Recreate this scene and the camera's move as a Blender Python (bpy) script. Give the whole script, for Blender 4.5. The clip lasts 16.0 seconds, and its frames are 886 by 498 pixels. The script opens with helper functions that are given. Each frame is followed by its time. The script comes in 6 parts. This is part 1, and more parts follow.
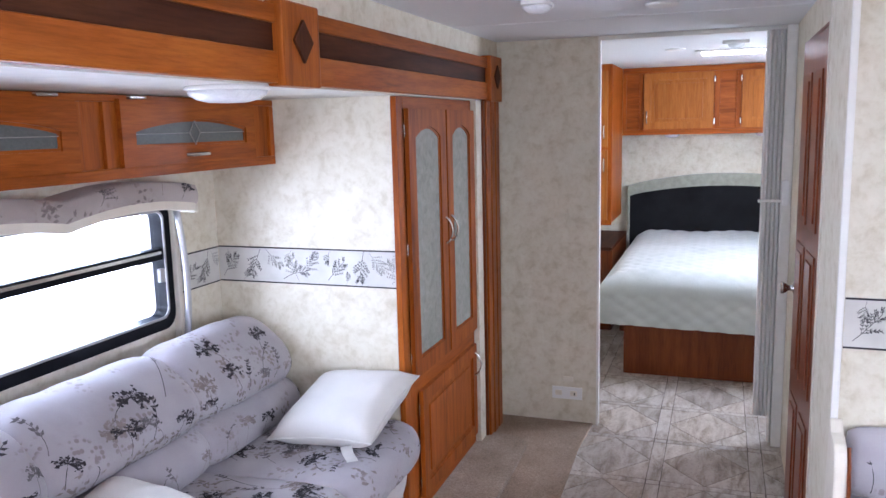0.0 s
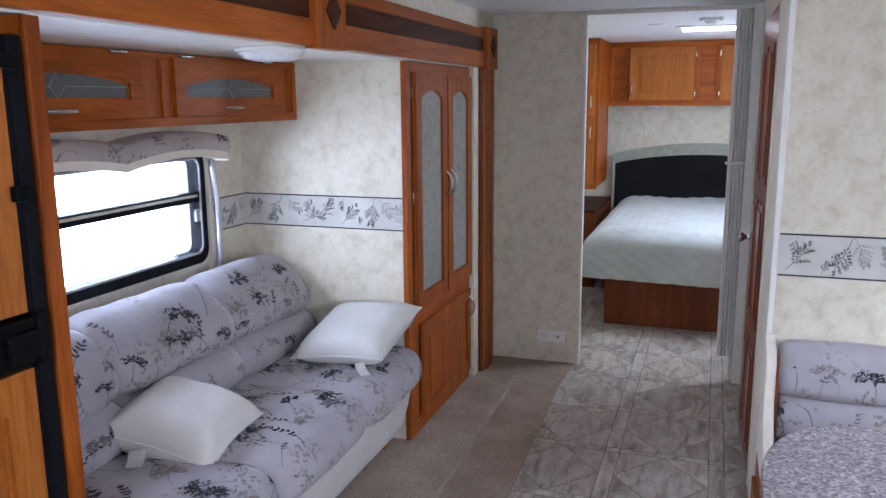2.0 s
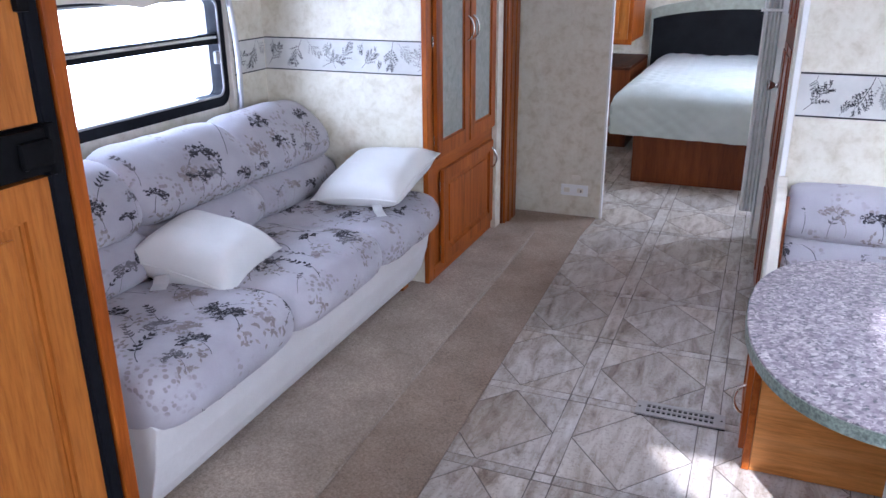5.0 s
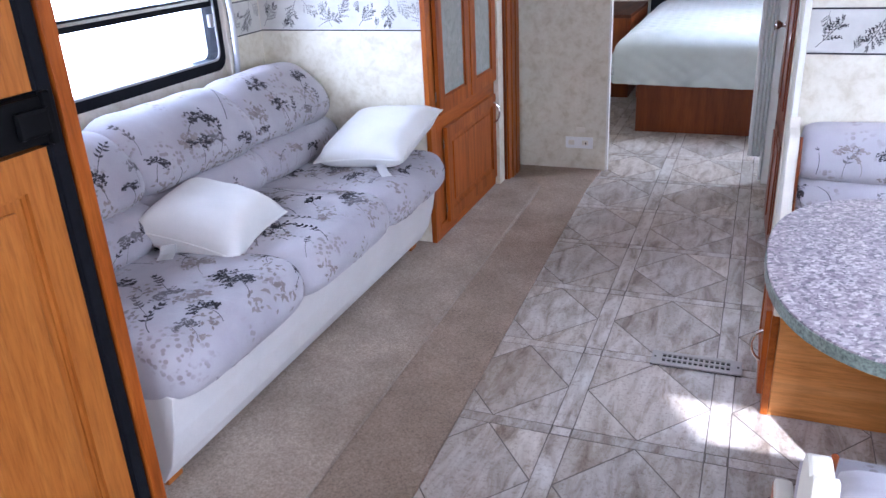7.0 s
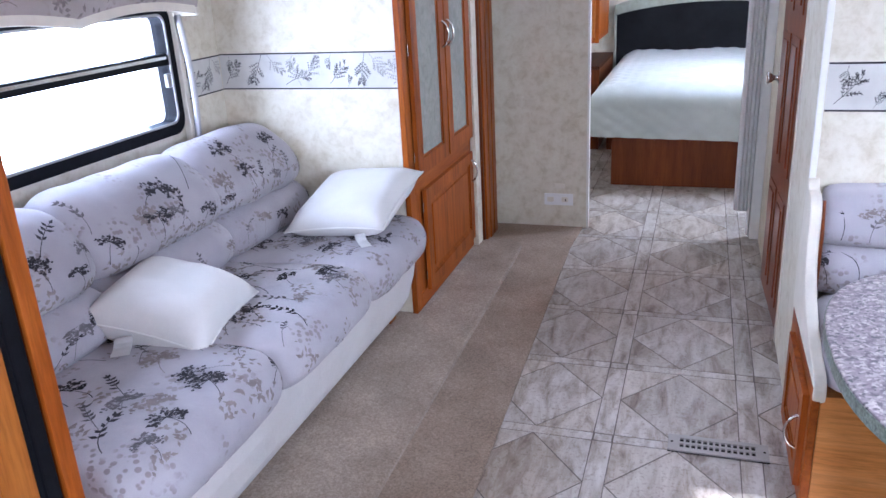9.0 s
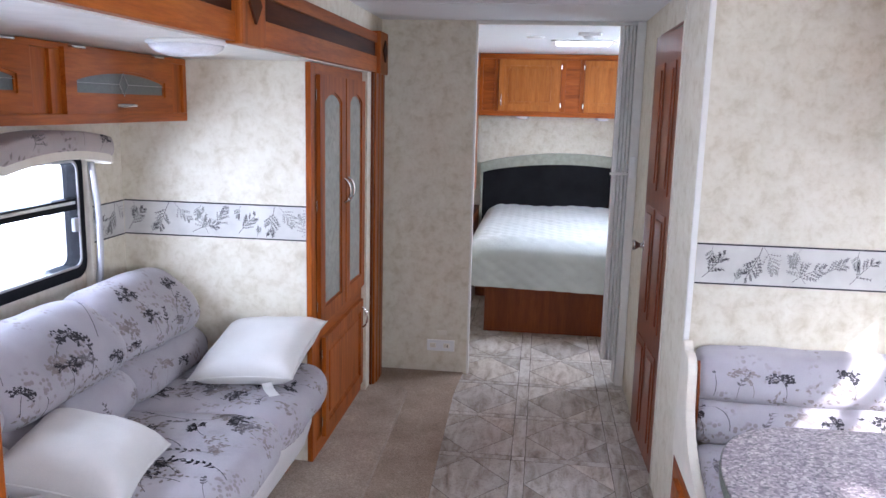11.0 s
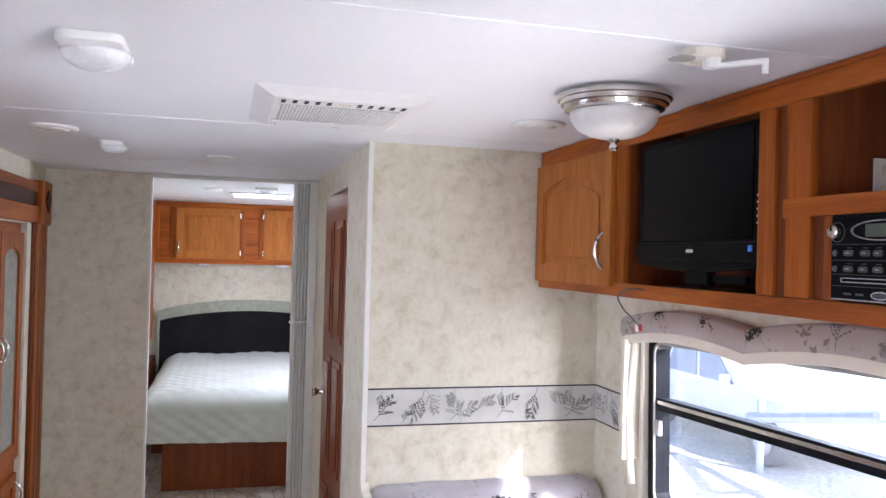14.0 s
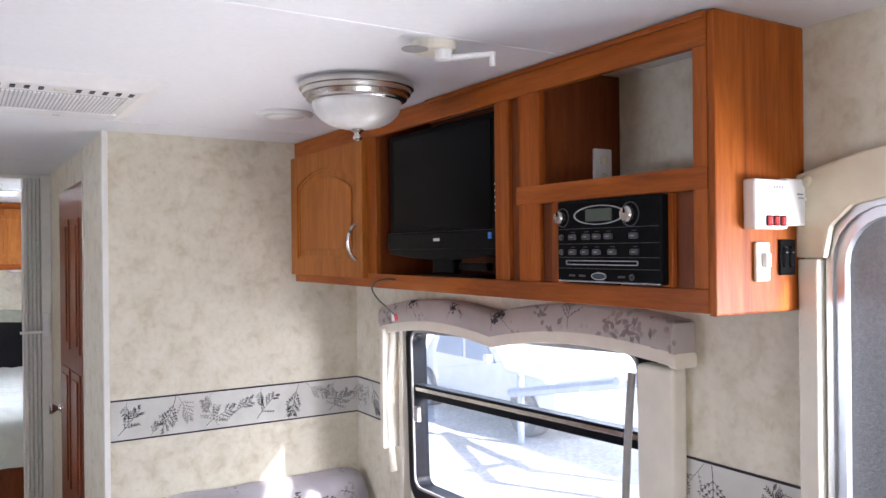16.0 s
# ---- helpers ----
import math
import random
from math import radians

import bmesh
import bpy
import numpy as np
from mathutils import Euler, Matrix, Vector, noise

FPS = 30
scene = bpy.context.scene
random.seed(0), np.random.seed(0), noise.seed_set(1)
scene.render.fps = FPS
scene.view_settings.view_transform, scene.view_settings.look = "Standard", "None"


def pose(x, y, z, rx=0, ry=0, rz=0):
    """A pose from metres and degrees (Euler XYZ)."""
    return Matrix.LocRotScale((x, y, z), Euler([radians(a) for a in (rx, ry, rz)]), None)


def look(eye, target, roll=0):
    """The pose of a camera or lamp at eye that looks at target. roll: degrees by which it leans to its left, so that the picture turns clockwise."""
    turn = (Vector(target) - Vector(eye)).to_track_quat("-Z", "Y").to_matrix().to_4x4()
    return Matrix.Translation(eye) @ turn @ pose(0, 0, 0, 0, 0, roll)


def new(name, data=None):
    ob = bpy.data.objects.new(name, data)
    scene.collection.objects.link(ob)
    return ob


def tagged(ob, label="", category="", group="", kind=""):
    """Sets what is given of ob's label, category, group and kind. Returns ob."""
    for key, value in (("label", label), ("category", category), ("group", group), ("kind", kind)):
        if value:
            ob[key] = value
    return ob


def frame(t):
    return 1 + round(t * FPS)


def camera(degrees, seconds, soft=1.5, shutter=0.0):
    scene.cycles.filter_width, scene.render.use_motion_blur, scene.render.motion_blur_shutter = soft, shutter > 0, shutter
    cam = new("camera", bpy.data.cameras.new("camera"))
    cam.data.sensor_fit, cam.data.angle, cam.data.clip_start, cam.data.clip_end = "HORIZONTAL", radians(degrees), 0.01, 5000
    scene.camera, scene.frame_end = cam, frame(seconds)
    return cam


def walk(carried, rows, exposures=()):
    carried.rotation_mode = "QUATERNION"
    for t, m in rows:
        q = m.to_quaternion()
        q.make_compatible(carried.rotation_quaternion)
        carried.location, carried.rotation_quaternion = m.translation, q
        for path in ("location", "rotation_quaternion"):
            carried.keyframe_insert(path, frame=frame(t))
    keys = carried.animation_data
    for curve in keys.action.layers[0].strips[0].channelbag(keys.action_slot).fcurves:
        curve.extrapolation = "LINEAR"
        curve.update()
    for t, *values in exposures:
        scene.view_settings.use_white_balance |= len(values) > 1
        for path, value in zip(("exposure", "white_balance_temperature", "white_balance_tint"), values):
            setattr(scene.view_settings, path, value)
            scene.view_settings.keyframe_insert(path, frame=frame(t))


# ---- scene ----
cam = camera(58.9, 16.0)
PATH = [
    (0, (0.114, -0.047, 1.587), (-0.553, 1.812, 1.276), -1.4),
    (0.5, (0.146, -0.189, 1.582), (-0.547, 1.646, 1.195), -1.1),
    (1, (0.156, -0.291, 1.573), (-0.563, 1.538, 1.199), -0.8),
    (1.5, (0.171, -0.394, 1.563), (-0.483, 1.463, 1.209), -0.4),
    (2, (0.213, -0.471, 1.541), (-0.427, 1.387, 1.165), -0.4),
    (2.5, (0.255, -0.5, 1.518), (-0.379, 1.346, 1.082), -0.3),
    (3, (0.286, -0.5, 1.501), (-0.371, 1.323, 1.007), -0.2),
    (3.5, (0.307, -0.503, 1.487), (-0.355, 1.303, 0.939), -0.1),
    (4, (0.317, -0.5, 1.469), (-0.358, 1.287, 0.877), -0.2),
    (4.5, (0.325, -0.495, 1.462), (-0.37, 1.268, 0.822), -0.3),
    (5, (0.321, -0.499, 1.446), (-0.383, 1.241, 0.755), -0.4),
    (7.5, (0.27, -0.46, 1.423), (-0.431, 1.24, 0.638), -3.2),
    (8, (0.222, -0.41, 1.432), (-0.449, 1.311, 0.665), -2.0),
    (8.5, (0.16, -0.294, 1.424), (-0.469, 1.464, 0.708), -1.5),
    (8.7, (0.134, -0.247, 1.419), (-0.499, 1.516, 0.718), -2.6),
    (10.8, (-0.097, -0.428, 1.521), (-0.382, 1.513, 1.128), 0.8),
    (11, (-0.096, -0.438, 1.535), (-0.336, 1.515, 1.179), 1.4),
    (11.5, (-0.106, -0.482, 1.56), (-0.26, 1.496, 1.306), 2.7),
    (12, (-0.113, -0.525, 1.57), (-0.163, 1.464, 1.372), 3.5),
    (12.5, (-0.107, -0.549, 1.587), (-0.011, 1.445, 1.469), 3.7),
    (13, (-0.1, -0.556, 1.58), (0.143, 1.427, 1.51), 3.4),
    (13.5, (-0.094, -0.566, 1.607), (0.286, 1.398, 1.573), 2.2),
    (14, (-0.073, -0.57, 1.598), (0.457, 1.358, 1.614), 1.5),
    (14.5, (-0.066, -0.567, 1.603), (0.612, 1.314, 1.635), 0.8),
    (15, (-0.039, -0.56, 1.597), (0.769, 1.27, 1.62), 0.1),
    (15.5, (-0.015, -0.559, 1.595), (0.956, 1.189, 1.602), -0.5),
    (16, (0.001, -0.552, 1.601), (1.056, 1.147, 1.601), -0.6),
]
EXPOSURES = [(0.0, 1.10, 5700, 20), (1.0, 0.90, 5650, 19), (2.0, 0.57, 5600, 17), (3.5, 0.82, 5420, 17), (5.0, 0.98, 5350, 19), (8.0, 1.30, 5270, 20), (11.0, 0.96, 5700, 19), (14.0, 0.90, 6050, 18), (16.0, 0.75, 6150, 17)]
walk(cam, [(t, look(eye, target, roll)) for t, eye, target, roll in PATH], EXPOSURES)

# ---- world, sun, large lights ----
world = bpy.data.worlds.new("world")
scene.world = world
world.use_nodes = True
wn = world.node_tree.nodes
sky = wn.new("ShaderNodeTexSky")
sky.sky_type = "NISHITA"
sky.sun_disc = False
SUN_TO = Vector((-0.50, 0.86, -0.645)).normalized()
sky.sun_elevation = math.asin(-SUN_TO.z)
sky.sun_rotation = math.atan2(-SUN_TO.x, -SUN_TO.y)
wn["Background"].inputs["Strength"].default_value = 0.15
world.node_tree.links.new(sky.outputs[0], wn["Background"].inputs["Color"])
sun = new("sun", bpy.data.lights.new("sun", "SUN"))
sun.data.energy, sun.data.angle, sun.data.color = 6.5, radians(1.5), (1.0, 0.96, 0.9)
sun.matrix_world = look((0, 0, 0), SUN_TO)


def area_lamp(name, m, w, h, watts, color=(1.0, 1.0, 1.0)):
    lamp = new(name, bpy.data.lights.new(name, "AREA"))
    lamp.data.shape, lamp.data.size, lamp.data.size_y = "RECTANGLE", w, h
    lamp.data.energy, lamp.data.color = watts, color
    lamp.matrix_world = m
    return lamp


# daylight at the sofa window, outside the dinette window (sky, ground bounce) and outside the entry door; kitchen and
# bedroom fills are added
area_lamp("sofa_window_daylight", look((-1.94, 1.74, 1.09), (0, 1.76, 0.80)), 1.12, 0.42, 12, (0.80, 0.89, 1.0))
area_lamp("dinette_window_daylight", look((1.80, 1.265, 1.80), (0.6, 1.4, 0.9)), 1.2, 0.7, 44, (0.76, 0.87, 1.0))
area_lamp("dinette_ground_daylight", look((1.75, 1.265, 0.42), (0.5, 1.4, 1.7)), 1.2, 0.5, 23, (1.0, 0.94, 0.84))
# added fill behind the camera; the rear wall has no window
area_lamp("kitchen_fill_lamp", look((0.1, -2.06, 1.35), (0.1, 0, 1.15)), 1.1, 0.6, 14, (0.9, 0.95, 1.0))
area_lamp("entry_door_daylight", look((1.72, -0.42, 1.32), (0.40, 0.95, -0.25)), 0.5, 0.6, 31, (0.95, 0.97, 1.0))
# added fill, out of view by the side wall, to brighten the bed
area_lamp("bedroom_fill_lamp", look((1.30, 5.1, 1.35), (-0.5, 5.3, 0.7)), 0.6, 0.6, 34, (0.84, 0.92, 1.0))


# ---- materials ----
def material(name):
    m = bpy.data.materials.new(name)
    m.use_nodes = True
    t = m.node_tree
    b = t.nodes["Principled BSDF"]
    return m, t, b


def node(t, kind, **inputs):
    n = t.nodes.new(kind)
    for k, v in inputs.items():
        n.inputs[k.replace("_", " ")].default_value = v
    return n


def coords(t, scale=(1, 1, 1), shift=True):
    c = t.nodes.new("ShaderNodeTexCoord")
    mp = t.nodes.new("ShaderNodeMapping")
    mp.inputs["Scale"].default_value = scale
    t.links.new(c.outputs["Object"], mp.inputs["Vector"])
    if shift:
        o = t.nodes.new("ShaderNodeObjectInfo")
        mul = t.nodes.new("ShaderNodeMath")
        mul.operation, mul.inputs[1].default_value = "MULTIPLY", 37.0
        t.links.new(o.outputs["Random"], mul.inputs[0])
        comb = t.nodes.new("ShaderNodeCombineXYZ")
        for k in range(3):
            t.links.new(mul.outputs[0], comb.inputs[k])
        t.links.new(comb.outputs[0], mp.inputs["Location"])
    return mp.outputs["Vector"]


def noise_tex(t, vec, scale, detail=4.0, rough=0.55, distort=0.0):
    n = t.nodes.new("ShaderNodeTexNoise")
    n.inputs["Scale"].default_value, n.inputs["Detail"].default_value = scale, detail
    n.inputs["Roughness"].default_value, n.inputs["Distortion"].default_value = rough, distort
    t.links.new(vec, n.inputs["Vector"])
    return n.outputs["Fac"]


def ramp(t, fac, stops):
    r = t.nodes.new("ShaderNodeValToRGB")
    e = r.color_ramp.elements
    while len(e) < len(stops):
        e.new(0.5)
    for k, (pos, col) in enumerate(stops):
        e[k].position = pos
        e[k].color = (*col, 1) if len(col) == 3 else col
    t.links.new(fac, r.inputs["Fac"])
    return r.outputs["Color"]


def mix(t, fac, a, b, how="MIX"):
    m = t.nodes.new("ShaderNodeMix")
    m.data_type, m.blend_type = "RGBA", how
    for sock, v in ((m.inputs[0], fac), (m.inputs[6], a), (m.inputs[7], b)):
        if isinstance(v, (int, float)):
            sock.default_value = v
        elif isinstance(v, tuple):
            sock.default_value = (*v, 1)
        else:
            t.links.new(v, sock)
    return m.outputs[2]


def bump(t, b, height, strength=0.2, distance=0.002):
    n = t.nodes.new("ShaderNodeBump")
    n.inputs["Strength"].default_value, n.inputs["Distance"].default_value = strength, distance
    t.links.new(height, n.inputs["Height"])
    t.links.new(n.outputs["Normal"], b.inputs["Normal"])


def plain(name, col, rough=0.5, metal=0.0, vary=0.12, scale=30.0, bumpy=0.05):
    """Paint, plastic or metal with slight mottling and fine relief."""
    m, t, b = material(name)
    v = coords(t)
    n = noise_tex(t, v, scale)
    n2 = noise_tex(t, v, scale / 9, 2.0)
    lo = tuple(c * (1 - vary) for c in col)
    hi = tuple(min(1, c * (1 + vary)) for c in col)
    c1 = ramp(t, n, [(0.3, lo), (0.7, hi)])
    c2 = ramp(t, n2, [(0.3, (1 - vary * 0.6,) * 3), (0.7, (1, 1, 1))])
    t.links.new(mix(t, 1.0, c1, c2, "MULTIPLY"), b.inputs["Base Color"])
    b.inputs["Roughness"].default_value, b.inputs["Metallic"].default_value = rough, metal
    if bumpy:
        bump(t, b, noise_tex(t, v, scale * 8), bumpy, 0.001)
    return m


def wood_set(name, dark, mid, light, rough=0.42, coat=0.04):
    """The same stained wood with its grain along x, y or z."""
    out = []
    for axis in range(3):
        m, t, b = material(name + "_" + "xyz"[axis])
        sc = [9.0, 9.0, 9.0]
        sc[axis] = 0.7
        v = coords(t, tuple(sc))
        n = noise_tex(t, v, 2.2, 6.0, 0.6, 0.9)
        fine = noise_tex(t, v, 14.0, 5.0, 0.7)
        broad = noise_tex(t, v, 0.5, 2.0)
        c1 = ramp(t, n, [(0.25, dark), (0.5, mid), (0.75, light)])
        c2 = ramp(t, fine, [(0.35, (0.58, 0.54, 0.50)), (0.58, (1, 1, 1))])
        c3 = ramp(t, broad, [(0.3, (0.84, 0.82, 0.8)), (0.7, (1.06, 1.04, 1.0))])
        c = mix(t, 1.0, mix(t, 0.6, c1, c2, "MULTIPLY"), c3, "MULTIPLY")
        t.links.new(c, b.inputs["Base Color"])
        b.inputs["Roughness"].default_value = rough
        b.inputs["Specular IOR Level"].default_value = 0.2
        b.inputs["Coat Weight"].default_value, b.inputs["Coat Roughness"].default_value = coat, 0.25
        bump(t, b, fine, 0.12, 0.001)
        out.append(m)
    return out


OAK = wood_set("stained_oak", (0.17, 0.034, 0.003), (0.335, 0.079, 0.007), (0.45, 0.128, 0.015))
# stained oak again, lighter for the light that reaches the beam
OAK_BEAM_LIT = wood_set("lit_beam_oak", (0.20, 0.045, 0.005), (0.355, 0.09, 0.010), (0.455, 0.138, 0.019))
OAK_LIGHT = wood_set("light_oak", (0.33, 0.097, 0.013), (0.43, 0.142, 0.022), (0.49, 0.18, 0.034))
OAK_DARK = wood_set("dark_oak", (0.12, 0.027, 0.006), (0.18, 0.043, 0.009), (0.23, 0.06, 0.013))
# bench base wood, lightened to hold the light bounced from the sunny floor
BASE_WOOD_LIT = wood_set("lit_base_wood", (0.62, 0.24, 0.06), (0.72, 0.31, 0.085), (0.78, 0.37, 0.12))
WALNUT = wood_set("walnut_strip", (0.03, 0.008, 0.003), (0.065, 0.019, 0.007), (0.095, 0.03, 0.011), 0.6, 0.0)


def wallpaper_material():
    m, t, b = material("sponged_wallpaper")
    v = coords(t, shift=False)
    big = noise_tex(t, v, 15.0, 5.0, 0.62, 0.4)
    mid = noise_tex(t, v, 48.0, 4.0, 0.6, 0.3)
    c1 = ramp(t, big, [(0.30, (0.57, 0.51, 0.375)), (0.47, (0.675, 0.625, 0.50)), (0.68, (0.73, 0.69, 0.57))])
    c2 = ramp(t, mid, [(0.32, (0.90, 0.88, 0.83)), (0.52, (1, 1, 1))])
    t.links.new(mix(t, 0.8, c1, c2, "MULTIPLY"), b.inputs["Base Color"])
    b.inputs["Roughness"].default_value = 0.55
    bump(t, b, noise_tex(t, v, 260.0), 0.06, 0.001)
    return m


def fabric_material(name, lo, hi, scale=5.0):
    m, t, b = material(name)
    v = coords(t)
    n = noise_tex(t, v, scale, 3.0)
    weave = noise_tex(t, v, 700.0, 2.0)
    c = mix(t, 0.35, ramp(t, n, [(0.3, lo), (0.7, hi)]), ramp(t, weave, [(0.3, (0.6, 0.6, 0.6)), (0.7, (1, 1, 1))]), "MULTIPLY")
    t.links.new(c, b.inputs["Base Color"])
    b.inputs["Roughness"].default_value = 0.9
    b.inputs["Sheen Weight"].default_value = 0.2
    wr = noise_tex(t, v, 16.0, 3.0, 0.5, 0.6)
    add = t.nodes.new("ShaderNodeMath")
    add.operation = "MULTIPLY_ADD"
    add.inputs[1].default_value = 0.15
    t.links.new(weave, add.inputs[0])
    t.links.new(wr, add.inputs[2])
    bump(t, b, add.outputs[0], 0.38, 0.006)
    return m


def printed_fabric(name, lo, hi, blotch):
    """Upholstery cloth with faint taupe leaf shapes in its ground."""
    m = fabric_material(name, lo, hi)
    t = m.node_tree
    b = t.nodes["Principled BSDF"]
    old = b.inputs["Base Color"].links[0].from_socket
    v = coords(t)
    clump = noise_tex(t, v, 7.0, 2.0)
    vor = t.nodes.new("ShaderNodeTexVoronoi")
    vor.inputs["Scale"].default_value = 55.0
    t.links.new(v, vor.inputs["Vector"])
    leaf = ramp(t, vor.outputs["Distance"], [(0.36, (1, 1, 1)), (0.46, (0, 0, 0))])
    where = ramp(t, clump, [(0.54, (0, 0, 0)), (0.60, (1, 1, 1))])
    fac = mix(t, 1.0, leaf, where, "MULTIPLY")
    t.links.new(mix(t, fac, old, blotch), b.inputs["Base Color"])
    return m


def carpet_material(name, lo, hi):
    m, t, b = material(name)
    v = coords(t, shift=False)
    n = noise_tex(t, v, 130.0, 5.0, 0.85)
    big = noise_tex(t, v, 4.0, 3.0)
    c = mix(t, 1.0, ramp(t, n, [(0.32, lo), (0.68, hi)]), ramp(t, big, [(0.32, (0.74, 0.72, 0.70)), (0.66, (1.04, 1.03, 1.02))]), "MULTIPLY")
    t.links.new(c, b.inputs["Base Color"])
    b.inputs["Roughness"].default_value = 0.95
    bump(t, b, n, 0.7, 0.006)
    return m


def vinyl_material(name, tint):
    """Vinyl printed as travertine: pale ground with brown streaks that run one way."""
    m, t, b = material(name)
    v = coords(t, (13.0, 3.4, 5.0))
    n = noise_tex(t, v, 1.4, 6.0, 0.66, 0.5)
    spots = noise_tex(t, coords(t, (1, 1, 1)), 75.0, 4.0, 0.7)
    big = noise_tex(t, coords(t, (1, 1, 1)), 5.0, 2.0)
    c1 = ramp(t, n, [(0.31, (0.22, 0.17, 0.13)), (0.43, (0.43, 0.375, 0.32)), (0.54, (0.58, 0.54, 0.50)), (0.70, (0.71, 0.685, 0.65))])
    c2 = ramp(t, spots, [(0.35, (0.60, 0.55, 0.50)), (0.47, (1, 1, 1))])
    c3 = ramp(t, big, [(0.3, (0.88, 0.86, 0.84)), (0.7, (1.0, 1.0, 1.0))])
    c = mix(t, 1.0, mix(t, 0.7, c1, c2, "MULTIPLY"), c3, "MULTIPLY")
    o = t.nodes.new("ShaderNodeObjectInfo")
    c4 = ramp(t, o.outputs["Random"], [(0.0, (0.80, 0.79, 0.78)), (1.0, (1.08, 1.08, 1.08))])
    c = mix(t, 1.0, c, c4, "MULTIPLY")
    t.links.new(mix(t, 1.0, c, tint, "MULTIPLY"), b.inputs["Base Color"])
    b.inputs["Roughness"].default_value = 0.33
    bump(t, b, spots, 0.10, 0.001)
    return m


def laminate_material():
    """Speckled granite-look laminate in mauve, grey, green-black and cream."""
    m, t, b = material("granite_laminate")
    v = coords(t)
    wob = noise_tex(t, v, 60.0, 3.0)
    warp = t.nodes.new("ShaderNodeVectorMath")
    warp.operation = "MULTIPLY_ADD"
    t.links.new(wob, warp.inputs[0])
    warp.inputs[1].default_value = (0.02, 0.02, 0.02)
    t.links.new(v, warp.inputs[2])
    grain = t.nodes.new("ShaderNodeTexVoronoi")
    grain.inputs["Scale"].default_value = 150.0
    t.links.new(warp.outputs[0], grain.inputs["Vector"])
    pick = t.nodes.new("ShaderNodeSeparateColor")
    t.links.new(grain.outputs["Color"], pick.inputs[0])
    big = noise_tex(t, v, 32.0, 3.0)
    c1 = ramp(t, pick.outputs[0], [(0.0, (0.07, 0.075, 0.08)), (0.16, (0.17, 0.14, 0.16)), (0.45, (0.26, 0.215, 0.235)), (0.75, (0.35, 0.305, 0.31)), (1.0, (0.55, 0.50, 0.48))])
    c2 = ramp(t, big, [(0.3, (0.72, 0.70, 0.74)), (0.62, (1, 1, 1))])
    t.links.new(mix(t, 0.9, c1, c2, "MULTIPLY"), b.inputs["Base Color"])
    b.inputs["Roughness"].default_value = 0.3
    return m


def glass_material(name, col, rough=0.0, seethrough=True):
    m, t, b = material(name)
    b.inputs["Base Color"].default_value = (*col, 1)
    b.inputs["Roughness"].default_value = rough
    b.inputs["Transmission Weight"].default_value = 1.0 if seethrough else 0.0
    b.inputs["IOR"].default_value = 1.45
    n = noise_tex(t, coords(t), 40.0)
    bump(t, b, n, 0.02, 0.0005)
    return m


def frosted_material(name, lo, hi, rough, scale, bumpy):
    m, t, b = material(name)
    v = coords(t)
    n = noise_tex(t, v, scale, 3.0, 0.6, 0.8)
    t.links.new(ramp(t, n, [(0.3, lo), (0.7, hi)]), b.inputs["Base Color"])
    b.inputs["Roughness"].default_value = rough
    b.inputs["Specular IOR Level"].default_value = 0.6
    bump(t, b, n, bumpy, 0.002)
    return m


def glow_material(name, col, strength):
    m, t, b = material(name)
    b.inputs["Base Color"].default_value = (0.8, 0.8, 0.8, 1)
    b.inputs["Emission Color"].default_value = (*col, 1)
    b.inputs["Emission Strength"].default_value = strength
    return m


WALLPAPER = wallpaper_material()
CEILING = plain("ceiling_board", (0.80, 0.81, 0.83), 0.6, vary=0.02, scale=60, bumpy=0.08)
SLIDE_CEILING = plain("slide_ceiling_board", (0.70, 0.67, 0.60), 0.5, vary=0.06, scale=14, bumpy=0.05)
WHITE_TRIM = plain("white_vinyl_trim", (0.78, 0.77, 0.72), 0.45, vary=0.03)
CREAM = plain("cream_vinyl", (0.70, 0.62, 0.46), 0.5, vary=0.05, scale=18)
CREAM_PALE = plain("pale_cream_vinyl", (0.74, 0.69, 0.58), 0.55, vary=0.05, scale=18)
WHITE_PLASTIC = plain("white_plastic", (0.82, 0.82, 0.80), 0.35, vary=0.02)
GREY_PLASTIC = plain("grey_plastic", (0.30, 0.29, 0.28), 0.4, vary=0.08)
BLACK_PLASTIC = plain("black_plastic", (0.006, 0.006, 0.0065), 0.28, vary=0.2)
BLACK_RUBBER = plain("black_rubber", (0.02, 0.02, 0.022), 0.55, vary=0.2)
BLACK_METAL = plain("black_painted_metal", (0.009, 0.0095, 0.012), 0.35, vary=0.15)
CHROME = plain("brushed_nickel", (0.62, 0.60, 0.57), 0.25, 1.0, vary=0.05)
SILVER = plain("satin_aluminium", (0.55, 0.56, 0.58), 0.35, 1.0, vary=0.05)
SCREEN = plain("dark_screen", (0.003, 0.003, 0.0035), 0.18, vary=0.1, bumpy=0)
for dull in (SCREEN, BLACK_PLASTIC, BLACK_METAL):
    dull.node_tree.nodes["Principled BSDF"].inputs["Specular IOR Level"].default_value = 0.05
RED = plain("red_plastic", (0.5, 0.02, 0.02), 0.35)
PRINT_BLACK = plain("print_black", (0.028, 0.026, 0.032), 0.85, vary=0.3)
PRINT_GREY = plain("print_grey", (0.14, 0.128, 0.135), 0.85, vary=0.2)
PRINT_DARK = plain("print_dark_grey", (0.055, 0.05, 0.056), 0.85, vary=0.3)
PRINT_SOFT = plain("print_soft_grey", (0.26, 0.25, 0.235), 0.85, vary=0.2)
PRINT_TAUPE = plain("print_taupe", (0.25, 0.215, 0.20), 0.85, vary=0.2)
